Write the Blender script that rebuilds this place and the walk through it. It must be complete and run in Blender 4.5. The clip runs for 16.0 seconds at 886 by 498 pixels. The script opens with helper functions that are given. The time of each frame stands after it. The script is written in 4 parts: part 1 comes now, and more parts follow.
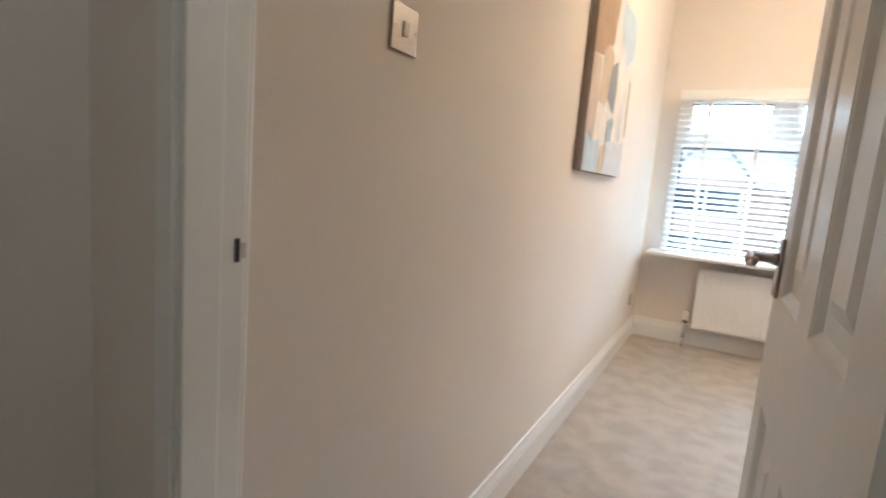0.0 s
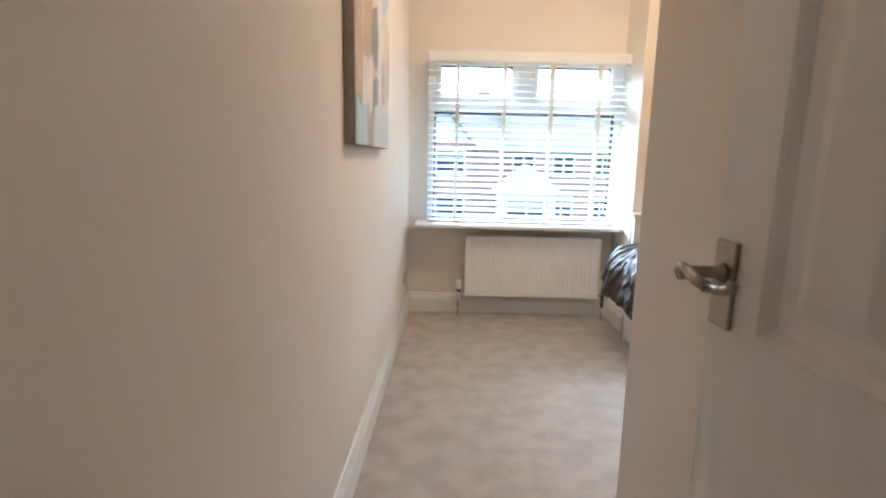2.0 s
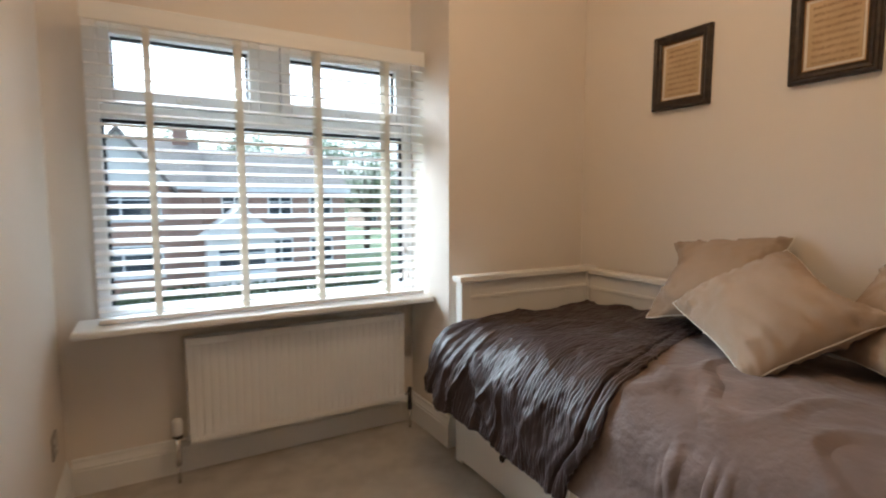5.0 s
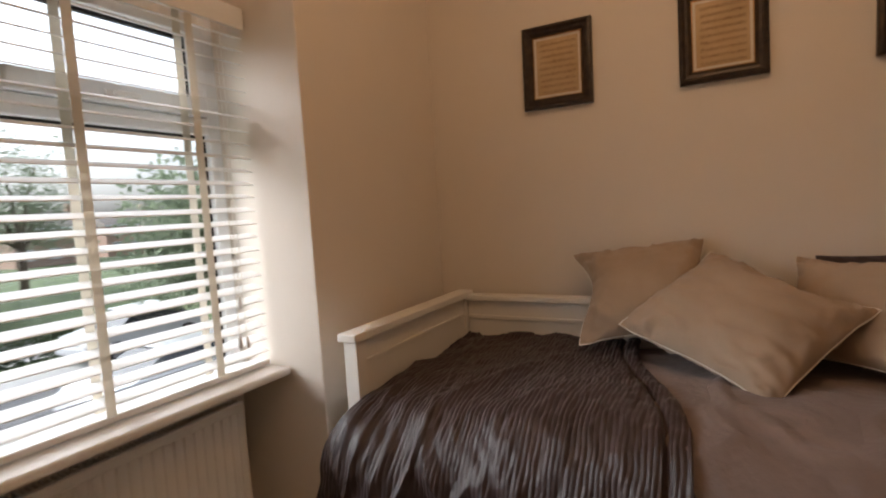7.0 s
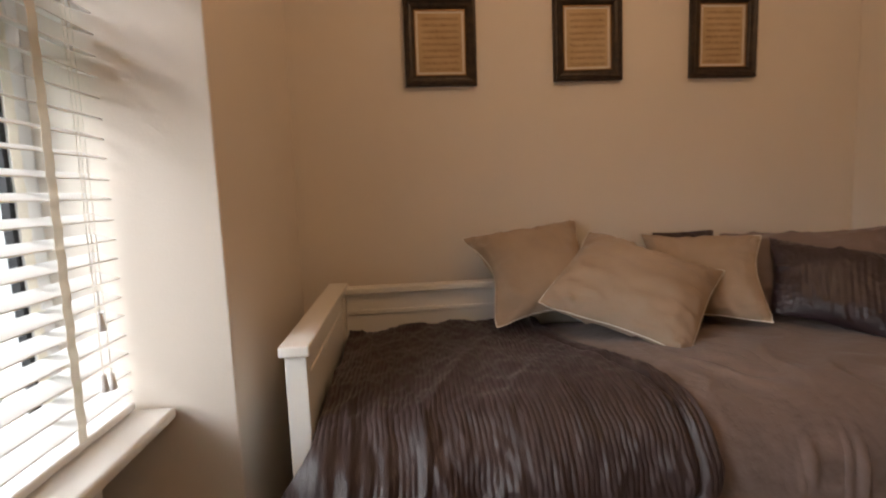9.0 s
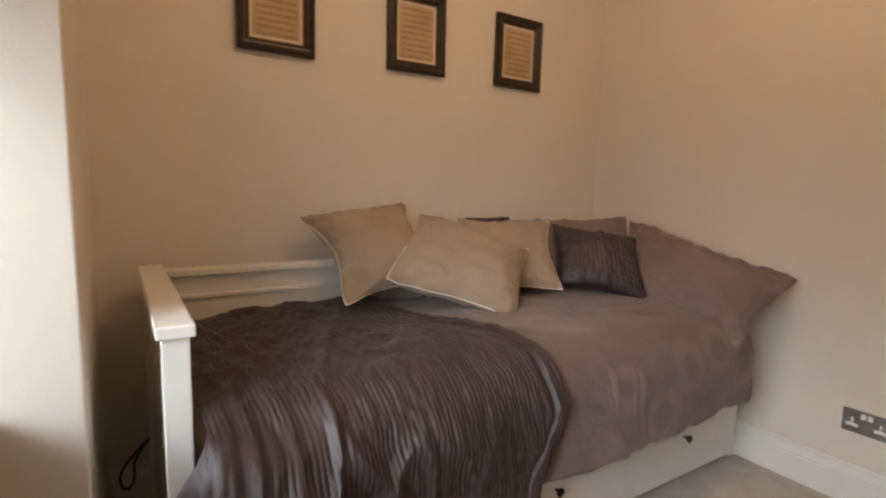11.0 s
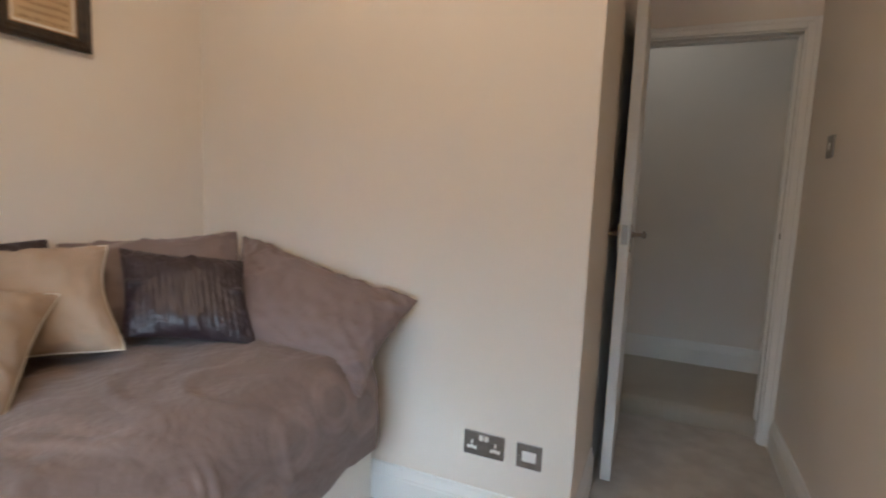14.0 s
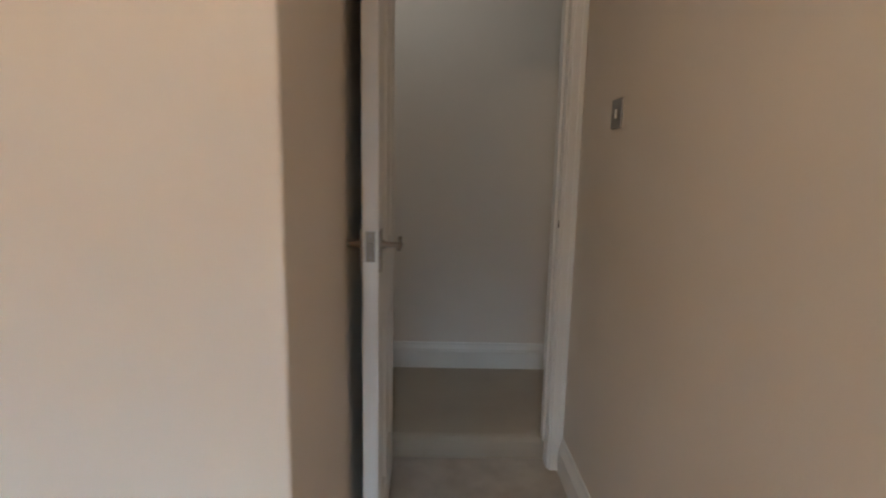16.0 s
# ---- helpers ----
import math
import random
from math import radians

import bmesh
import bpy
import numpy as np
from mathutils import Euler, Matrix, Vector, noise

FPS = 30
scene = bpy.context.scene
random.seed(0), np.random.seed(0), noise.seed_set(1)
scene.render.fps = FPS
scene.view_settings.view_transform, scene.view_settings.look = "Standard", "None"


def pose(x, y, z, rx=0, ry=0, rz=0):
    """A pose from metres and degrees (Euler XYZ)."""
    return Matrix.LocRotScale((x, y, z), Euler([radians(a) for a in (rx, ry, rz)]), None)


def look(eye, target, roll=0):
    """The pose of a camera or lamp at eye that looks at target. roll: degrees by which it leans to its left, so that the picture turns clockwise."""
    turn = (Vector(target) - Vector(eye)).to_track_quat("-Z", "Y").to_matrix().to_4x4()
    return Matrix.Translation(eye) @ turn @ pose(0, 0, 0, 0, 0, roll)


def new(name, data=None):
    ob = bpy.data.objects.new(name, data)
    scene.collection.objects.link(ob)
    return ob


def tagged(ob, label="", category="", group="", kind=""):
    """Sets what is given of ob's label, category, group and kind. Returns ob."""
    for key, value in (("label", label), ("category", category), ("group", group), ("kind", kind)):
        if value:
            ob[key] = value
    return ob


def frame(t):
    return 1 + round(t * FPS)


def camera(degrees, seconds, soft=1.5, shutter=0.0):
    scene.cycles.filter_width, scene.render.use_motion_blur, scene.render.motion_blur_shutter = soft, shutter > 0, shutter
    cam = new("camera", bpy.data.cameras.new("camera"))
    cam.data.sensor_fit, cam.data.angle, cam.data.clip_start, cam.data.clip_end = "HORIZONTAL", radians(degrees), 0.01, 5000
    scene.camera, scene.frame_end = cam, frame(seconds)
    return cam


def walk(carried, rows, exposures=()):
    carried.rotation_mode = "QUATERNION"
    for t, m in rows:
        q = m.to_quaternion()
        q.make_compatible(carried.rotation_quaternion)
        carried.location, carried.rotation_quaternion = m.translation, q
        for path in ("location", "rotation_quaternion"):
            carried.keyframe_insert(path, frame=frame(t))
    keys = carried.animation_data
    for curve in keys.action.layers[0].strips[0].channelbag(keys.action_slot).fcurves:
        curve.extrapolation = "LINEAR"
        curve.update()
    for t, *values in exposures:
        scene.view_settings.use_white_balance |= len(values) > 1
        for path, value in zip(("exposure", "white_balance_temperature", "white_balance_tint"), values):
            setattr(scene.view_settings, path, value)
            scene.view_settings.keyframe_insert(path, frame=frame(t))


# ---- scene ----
cam = camera(81.5, 16.0, soft=2.0, shutter=0.5)
PATH = [
    (0, (0.237, -0.073, 1.138), (-0.719, 1.661, 0.856), 4.8),
    (0.5, (0.151, -0.007, 1.149), (-0.538, 1.846, 0.849), 4.1),
    (1, (0.057, 0.076, 1.159), (-0.345, 2.013, 0.861), 4.3),
    (1.5, (-0.004, 0.198, 1.174), (-0.184, 2.165, 0.862), 2.4),
    (2, (-0.011, 0.418, 1.167), (-0.048, 2.388, 0.821), 1.3),
    (2.5, (-0.016, 0.642, 1.166), (0.068, 2.609, 0.818), 0.3),
    (3, (-0.043, 0.869, 1.168), (0.180, 2.838, 0.894), 0.3),
    (3.5, (-0.060, 1.103, 1.174), (0.362, 3.042, 0.920), 1.0),
    (4, (-0.039, 1.358, 1.165), (0.546, 3.258, 0.942), 0.3),
    (4.5, (-0.028, 1.594, 1.170), (0.753, 3.424, 0.968), 0.3),
    (7, (-0.051, 2.731, 1.208), (1.697, 3.690, 1.053), -3.5),
    (7.5, (-0.059, 2.940, 1.216), (1.812, 3.630, 1.063), -3.6),
    (8, (-0.048, 3.126, 1.212), (1.899, 3.555, 1.044), -3.8),
    (10.5, (0.041, 3.795, 1.136), (1.809, 2.893, 0.888), 1.4),
    (11, (0.064, 3.819, 1.128), (1.735, 2.749, 0.882), 1.4),
    (11.5, (0.092, 3.805, 1.147), (1.646, 2.577, 0.872), 0.7),
    (12, (0.108, 3.749, 1.143), (1.535, 2.368, 0.909), 0.4),
    (12.5, (0.136, 3.642, 1.156), (1.420, 2.127, 0.919), 0.4),
    (13, (0.136, 3.500, 1.166), (1.291, 1.882, 0.949), 1.3),
    (13.5, (0.188, 3.350, 1.186), (1.148, 1.609, 0.967), 2.0),
    (14, (0.199, 3.196, 1.200), (0.988, 1.375, 0.955), 2.2),
    (14.5, (0.222, 3.028, 1.211), (0.787, 1.128, 0.947), 3.0),
    (15, (0.236, 2.833, 1.228), (0.548, 0.875, 0.970), 2.9),
    (15.5, (0.242, 2.614, 1.223), (0.349, 0.637, 0.943), 1.6),
    (16, (0.182, 2.343, 1.236), (0.157, 0.368, 0.921), 1.2),
]
EXPOSURES = [(0.0, 3.6, 4850, 1), (1.5, 3.3, 4850, 1), (3.5, 2.7, 5250, 3), (4.5, 2.33, 5400, 4), (7.0, 1.45, 6550, 16), (8.0, 1.45, 6550, 16), (11.0, 1.98, 6150, 10), (12.0, 2.22, 5500, 7), (12.5, 2.3, 5350, 5), (14.5, 2.38, 5050, 3), (16.0, 2.5, 5150, 3)]
walk(cam, [(t, look(eye, target, roll)) for t, eye, target, roll in PATH], EXPOSURES)

# ---- light ----
world = bpy.data.worlds.new("sky")
scene.world = world
world.use_nodes = True
wn = world.node_tree
sky = wn.nodes.new("ShaderNodeTexSky")
sky.sky_type, sky.sun_disc = "NISHITA", False
sky.sun_elevation, sky.sun_rotation = radians(36), radians(-27)
sky.air_density, sky.dust_density = 1.0, 6.5
wn.nodes["Background"].inputs["Strength"].default_value = 0.160
# thin white cloud takes most of the blue out of the sky
cloud, cool = wn.nodes.new("ShaderNodeHueSaturation"), wn.nodes.new("ShaderNodeMix")
cloud.inputs["Saturation"].default_value = 0.30
cool.data_type, cool.blend_type = "RGBA", "MULTIPLY"
cool.inputs["Factor"].default_value = 1.0
cool.inputs["B"].default_value = (0.88, 0.95, 1.02, 1)
wn.links.new(sky.outputs["Color"], cloud.inputs["Color"])
wn.links.new(cloud.outputs["Color"], cool.inputs["A"])
wn.links.new(cool.outputs["Result"], wn.nodes["Background"].inputs["Color"])

sun = new("sun", bpy.data.lights.new("sun", "SUN"))
sun.data.energy, sun.data.angle, sun.data.color = 0.2, radians(90), (0.90, 0.96, 1.0)
sun.matrix_world = look((-10, 20, 16), (0, 0, 0))

# bulb of the bedroom ceiling light
bulb = new("ceiling_bulb", bpy.data.lights.new("ceiling_bulb", "POINT"))
bulb.data.energy, bulb.data.color, bulb.data.shadow_soft_size = 4.6, (1.0, 0.62, 0.33), 0.13
bulb.location = (0.80, 2.75, 2.52)

# added lamp, stands in for an unseen overhead source on the landing
landing = new("landing_stand_in", bpy.data.lights.new("landing_stand_in", "AREA"))
landing.data.shape, landing.data.size = "DISK", 0.20
landing.data.energy, landing.data.color = 0.20, (1.0, 0.86, 0.72)
landing.matrix_world = look((0.40, 0.13, 2.60), (0.40, 0.1301, 0.0))


# ---- materials ----
def material(name, base, rough=0.6, metal=0.0, vary=0.06, scale=6.0, bump=0.0, bump_scale=120.0, second=None, fine=0.0, spec=0.5, sheen=0.0, coat=0.0, stretch=None):
    m = bpy.data.materials.new(name)
    m.use_nodes = True
    n, l = m.node_tree.nodes, m.node_tree.links
    b = n["Principled BSDF"]
    b.inputs["Roughness"].default_value, b.inputs["Metallic"].default_value = rough, metal
    b.inputs["Specular IOR Level"].default_value = spec
    b.inputs["Sheen Weight"].default_value, b.inputs["Coat Weight"].default_value = sheen, coat
    co = n.new("ShaderNodeTexCoord").outputs["Object"]
    if stretch:
        mp = n.new("ShaderNodeMapping")
        mp.inputs["Scale"].default_value = stretch
        l.new(co, mp.inputs["Vector"])
        co = mp.outputs["Vector"]
    big = n.new("ShaderNodeTexNoise")
    big.inputs["Scale"].default_value, big.inputs["Detail"].default_value = scale, 5.0
    l.new(co, big.inputs["Vector"])
    ramp = n.new("ShaderNodeValToRGB")
    ramp.color_ramp.elements[0].position, ramp.color_ramp.elements[1].position = 0.32, 0.68
    lo = second or tuple(c * (1 - vary) for c in base)
    hi = base if second else tuple(min(1.0, c * (1 + vary)) for c in base)
    ramp.color_ramp.elements[0].color, ramp.color_ramp.elements[1].color = (*lo, 1), (*hi, 1)
    l.new(big.outputs["Fac"], ramp.inputs["Fac"])
    colour = ramp.outputs["Color"]
    small = n.new("ShaderNodeTexNoise")
    small.inputs["Scale"].default_value, small.inputs["Detail"].default_value = bump_scale, 3.0
    l.new(co, small.inputs["Vector"])
    if fine:
        mix = n.new("ShaderNodeMix")
        mix.data_type, mix.blend_type = "RGBA", "MULTIPLY"
        mix.inputs["Factor"].default_value = fine
        l.new(colour, mix.inputs["A"])
        l.new(small.outputs["Fac"], mix.inputs["B"])
        colour = mix.outputs["Result"]
    l.new(colour, b.inputs["Base Color"])
    wear = n.new("ShaderNodeMapRange")
    wear.inputs["To Min"].default_value, wear.inputs["To Max"].default_value = max(0.02, rough - 0.06), min(1.0, rough + 0.06)
    l.new(big.outputs["Fac"], wear.inputs["Value"])
    l.new(wear.outputs["Result"], b.inputs["Roughness"])
    if bump:
        bp = n.new("ShaderNodeBump")
        bp.inputs["Strength"].default_value, bp.inputs["Distance"].default_value = bump, 0.004
        l.new(small.outputs["Fac"], bp.inputs["Height"])
        l.new(bp.outputs["Normal"], b.inputs["Normal"])
    return m


def glass(name, tint=(1, 1, 1), rough=0.0):
    m = bpy.data.materials.new(name)
    m.use_nodes = True
    n, l = m.node_tree.nodes, m.node_tree.links
    clear, gloss, mix, edge = n.new("ShaderNodeBsdfTransparent"), n.new("ShaderNodeBsdfGlossy"), n.new("ShaderNodeMixShader"), n.new("ShaderNodeLayerWeight")
    clear.inputs["Color"].default_value = (*tint, 1)
    gloss.inputs["Roughness"].default_value = rough
    steep, amount = n.new("ShaderNodeMath"), n.new("ShaderNodeMath")
    steep.operation, amount.operation = "POWER", "MULTIPLY_ADD"
    steep.inputs[1].default_value = 5.0
    amount.inputs[1].default_value, amount.inputs[2].default_value = 0.6, 0.02
    l.new(edge.outputs["Facing"], steep.inputs[0])
    l.new(steep.outputs[0], amount.inputs[0])
    l.new(amount.outputs[0], mix.inputs["Fac"])
    l.new(clear.outputs["BSDF"], mix.inputs[1])
    l.new(gloss.outputs["BSDF"], mix.inputs[2])
    l.new(mix.outputs["Shader"], n["Material Output"].inputs["Surface"])
    return m


def glowing(name, colour, strength):
    m = bpy.data.materials.new(name)
    m.use_nodes = True
    b = m.node_tree.nodes["Principled BSDF"]
    b.inputs["Base Color"].default_value = (*colour, 1)
    b.inputs["Emission Color"].default_value, b.inputs["Emission Strength"].default_value = (*colour, 1), strength
    return m


M_WALL = material("cream_wall_paint", (0.76, 0.695, 0.615), 0.75, vary=0.025, scale=1.6, bump=0.12, bump_scale=160)
M_HALL = material("pale_grey_wall_paint", (0.76, 0.71, 0.65), 0.75, vary=0.03, scale=1.6, bump=0.12, bump_scale=160)
M_CEIL = material("ceiling_paint", (0.80, 0.78, 0.74), 0.85, vary=0.02, scale=2.0, bump=0.1, bump_scale=140)
M_GLOSS = material("white_gloss_paint", (0.80, 0.79, 0.76), 0.32, vary=0.02, scale=3.0, bump=0.05, bump_scale=60)
M_DOOR = material("door_satin_paint", (0.78, 0.77, 0.75), 0.38, vary=0.025, scale=3.0, bump=0.10, bump_scale=90, stretch=(6, 6, 0.6))
M_PVC = material("white_upvc", (0.82, 0.83, 0.83), 0.28, vary=0.015, scale=4.0)
M_SLAT = material("white_blind_slat", (0.82, 0.82, 0.80), 0.40, vary=0.02, scale=9.0, bump=0.05, bump_scale=80, stretch=(0.3, 4, 4))
M_TAPE = material("cream_ladder_tape", (0.80, 0.77, 0.70), 0.9, vary=0.05, scale=60.0, bump=0.3, bump_scale=700)
n, l = M_TAPE.node_tree.nodes, M_TAPE.node_tree.links
woven, both = n.new("ShaderNodeBsdfTranslucent"), n.new("ShaderNodeMixShader")
woven.inputs["Color"].default_value, both.inputs["Fac"].default_value = (0.80, 0.76, 0.68, 1), 0.45
l.new(n["Principled BSDF"].outputs["BSDF"], both.inputs[1])
l.new(woven.outputs["BSDF"], both.inputs[2])
l.new(both.outputs["Shader"], n["Material Output"].inputs["Surface"])
M_RUBBER = material("black_gasket", (0.012, 0.012, 0.014), 0.6)
M_RAD = material("radiator_enamel", (0.80, 0.79, 0.76), 0.35, vary=0.02, scale=3.0)
M_NICKEL = material("satin_nickel", (0.32, 0.28, 0.24), 0.30, 1.0, vary=0.08, scale=30.0, bump=0.05, bump_scale=300)
M_STEEL = material("brushed_steel_plate", (0.33, 0.31, 0.29), 0.38, 1.0, vary=0.10, scale=40.0, stretch=(1, 1, 12))
M_CHROME = material("chrome", (0.75, 0.75, 0.75), 0.12, 1.0, vary=0.03)
M_PLASTIC = material("white_plastic", (0.82, 0.81, 0.79), 0.35, vary=0.01)
M_BLACK = material("black_plastic", (0.02, 0.02, 0.02), 0.45, vary=0.1)
M_BED = material("white_bed_lacquer", (0.78, 0.76, 0.71), 0.36, vary=0.02, scale=3.0, bump=0.04, bump_scale=70)
M_KNOB = material("dark_bronze_knob", (0.035, 0.028, 0.024), 0.35, 0.7)
M_FRAME = material("dark_bronze_frame", (0.050, 0.032, 0.020), 0.38, 0.25, second=(0.016, 0.012, 0.010), scale=38.0, bump=0.5, bump_scale=110)
M_GOLD = material("dull_gold_slip", (0.36, 0.22, 0.10), 0.40, 0.7, vary=0.2, scale=40.0)
M_MOUNT = material("off_white_mount", (0.74, 0.70, 0.62), 0.85, vary=0.03, scale=10.0)
M_SHEET = material("aged_paper", (0.60, 0.45, 0.27), 0.85, second=(0.50, 0.36, 0.20), scale=9.0)
M_INK = material("faded_brown_ink", (0.30, 0.19, 0.10), 0.85, vary=0.25, scale=60.0)
M_CUSHION = material("beige_linen_weave", (0.43, 0.325, 0.235), 0.92, vary=0.06, scale=7.0, bump=0.35, bump_scale=520, fine=0.25, sheen=0.15, spec=0.2)
M_PIPING = material("white_piping_cord", (0.74, 0.69, 0.60), 0.8, vary=0.04, scale=50.0)
M_PILLOW = material("taupe_pillowcase", (0.185, 0.138, 0.128), 0.55, vary=0.05, scale=8.0, bump=0.15, bump_scale=300, spec=0.35, sheen=0.2)


def bedding(name, base):
    m = material(name, base, 0.62, vary=0.06, scale=9.0, spec=0.28, sheen=0.15)
    n, l = m.node_tree.nodes, m.node_tree.links
    b = n["Principled BSDF"]
    co = n.new("ShaderNodeTexCoord").outputs["Object"]
    cells = n.new("ShaderNodeTexVoronoi")
    cells.inputs["Scale"].default_value = 4.2
    l.new(co, cells.inputs["Vector"])
    ring = n.new("ShaderNodeMath")
    ring.operation = "MULTIPLY"
    ring.inputs[1].default_value = 60.0
    l.new(cells.outputs["Distance"], ring.inputs[0])
    wave = n.new("ShaderNodeMath")
    wave.operation = "SINE"
    l.new(ring.outputs[0], wave.inputs[0])
    weave = n.new("ShaderNodeTexNoise")
    weave.inputs["Scale"].default_value, weave.inputs["Detail"].default_value = 14.0, 4.0
    l.new(co, weave.inputs["Vector"])
    add = n.new("ShaderNodeMath")
    add.operation = "MULTIPLY_ADD"
    add.inputs[1].default_value = 0.022
    l.new(wave.outputs[0], add.inputs[0])
    l.new(weave.outputs["Fac"], add.inputs[2])
    bp = n.new("ShaderNodeBump")
    bp.inputs["Strength"].default_value, bp.inputs["Distance"].default_value = 0.65, 0.016
    l.new(add.outputs[0], bp.inputs["Height"])
    l.new(bp.outputs["Normal"], b.inputs["Normal"])
    # paler satin-stitch rings woven into the cloth
    ringed = n.new("ShaderNodeValToRGB")
    e = ringed.color_ramp.elements
    e[0].position, e[1].position = 0.17, 0.44
    e[0].color = e[1].color = (0, 0, 0, 1)
    for at in (0.23, 0.34):
        e.new(at).color = (1, 1, 1, 1)
    l.new(cells.outputs["Distance"], ringed.inputs["Fac"])
    worn = n.new("ShaderNodeMath")
    worn.operation = "MULTIPLY"
    l.new(ringed.outputs["Color"], worn.inputs[0])
    l.new(weave.outputs["Fac"], worn.inputs[1])
    stitch = n.new("ShaderNodeMix")
    stitch.data_type, stitch.blend_type = "RGBA", "ADD"
    l.new(worn.outputs[0], stitch.inputs["Factor"])
    l.new(b.inputs["Base Color"].links[0].from_socket, stitch.inputs["A"])
    stitch.inputs["B"].default_value = tuple(c * 0.42 for c in base) + (1,)
    l.new(stitch.outputs["Result"], b.inputs["Base Color"])
    return m


M_DUVET = bedding("taupe_embroidered_satin", (0.170, 0.128, 0.113))
M_THROW = material("plum_ribbed_satin", (0.034, 0.0200, 0.0195), 0.45, vary=0.25, scale=14.0, bump=0.30, bump_scale=160, spec=0.48, sheen=0.09, stretch=(0.5, 3, 0.5))
M_THROW.node_tree.nodes["Principled BSDF"].inputs["Sheen Tint"].default_value = (0.95, 0.90, 0.95, 1)
M_DARK = material("plum_pleated_satin", (0.031, 0.020, 0.025), 0.40, vary=0.15, scale=20.0, bump=0.2, bump_scale=200, spec=0.5)


def carpet(name, light, dark, patch):
    m = material(name, light, 0.95, second=dark, scale=patch, bump=1.0, bump_scale=420, fine=0.35, spec=0.1, sheen=0.3)
    m.node_tree.nodes["Principled BSDF"].inputs["Sheen Roughness"].default_value = 0.6
    ramp = [x for x in m.node_tree.nodes if x.type == "VALTORGB"][0].color_ramp
    ramp.elements[0].position, ramp.elements[1].position = 0.38, 0.60
    return m


M_CARPET = carpet("mottled_grey_beige_carpet", (0.65, 0.59, 0.51), (0.53, 0.47, 0.40), 8.0)
M_LANDING = carpet("plain_beige_carpet", (0.56, 0.49, 0.38), (0.50, 0.43, 0.33), 3.0)
M_CANVAS = material("canvas_edge_grey", (0.34, 0.29, 0.25), 0.85, vary=0.1, scale=20.0, bump=0.3, bump_scale=400)
PAINTS = {
    "white": (0.74, 0.71, 0.66), "tan": (0.42, 0.29, 0.18), "sand": (0.58, 0.47, 0.33), "rose": (0.58, 0.47, 0.38), "sky": (0.52, 0.62, 0.70),
    "blue": (0.34, 0.41, 0.45), "slate": (0.28, 0.30, 0.33), "pale": (0.60, 0.64, 0.70),
}
M_PAINT = {k: material("acrylic_" + k, v, 0.7, vary=0.12, scale=9.0, bump=0.5, bump_scale=130, stretch=(1, 3, 1)) for k, v in PAINTS.items()}
M_GLASS = glass("window_glass", (0.97, 0.99, 0.98))
M_LAMP = glowing("lit_opal_glass", (1.0, 0.80, 0.55), 1.0)
M_GRASS = material("lawn_grass", (0.09, 0.13, 0.045), 0.95, second=(0.05, 0.08, 0.03), scale=0.8, bump=0.6, bump_scale=20)
M_ROAD = material("asphalt", (0.11, 0.11, 0.112), 0.9, vary=0.2, scale=0.7, bump=0.5, bump_scale=60)
M_PAVE = material("concrete_paving", (0.42, 0.41, 0.39), 0.9, vary=0.15, scale=0.8, bump=0.3, bump_scale=30)
M_KERB = material("kerb_stone", (0.34, 0.33, 0.31), 0.9, vary=0.12, scale=2.0)
M_ROOF = material("weathered_roof_tile", (0.23, 0.20, 0.18), 0.9, vary=0.25, scale=3.0, bump=0.8, bump_scale=12, stretch=(1, 1, 4))
M_RENDER = material("white_house_render", (0.74, 0.73, 0.70), 0.9, vary=0.05, scale=0.8)
M_BARK = material("tree_bark", (0.09, 0.065, 0.045), 0.95, vary=0.3, scale=8.0, bump=0.9, bump_scale=30)
M_LEAF = material("tree_leaves", (0.13, 0.17, 0.09), 0.6, second=(0.08, 0.12, 0.06), scale=1.3)
M_LEAF2 = material("dark_tree_leaves", (0.09, 0.12, 0.07), 0.6, second=(0.05, 0.08, 0.045), scale=1.0)
for leaf in (M_LEAF, M_LEAF2):
    n, l = leaf.node_tree.nodes, leaf.node_tree.links
    thin, both = n.new("ShaderNodeBsdfTranslucent"), n.new("ShaderNodeMixShader")
    thin.inputs["Color"].default_value = (0.21, 0.26, 0.17, 1)
    both.inputs["Fac"].default_value = 0.5
    l.new(n["Principled BSDF"].outputs["BSDF"], both.inputs[1])
    l.new(thin.outputs["BSDF"], both.inputs[2])
    l.new(both.outputs["Shader"], n["Material Output"].inputs["Surface"])
M_HEDGE = material("hedge_leaves", (0.060, 0.100, 0.035), 0.7, second=(0.03, 0.05, 0.02), scale=3.0)
M_CARW = material("white_car_paint", (0.75, 0.76, 0.77), 0.2, coat=1.0, vary=0.01)
M_CARB = material("blue_car_paint", (0.03, 0.10, 0.24), 0.2, coat=1.0, vary=0.03)
M_CARG = material("car_glass", (0.02, 0.025, 0.03), 0.06, vary=0.05)
M_TYRE = material("tyre_rubber", (0.02, 0.02, 0.02), 0.8)
M_PANE = material("house_window_pane", (0.06, 0.07, 0.08), 0.06, vary=0.2, scale=0.7)


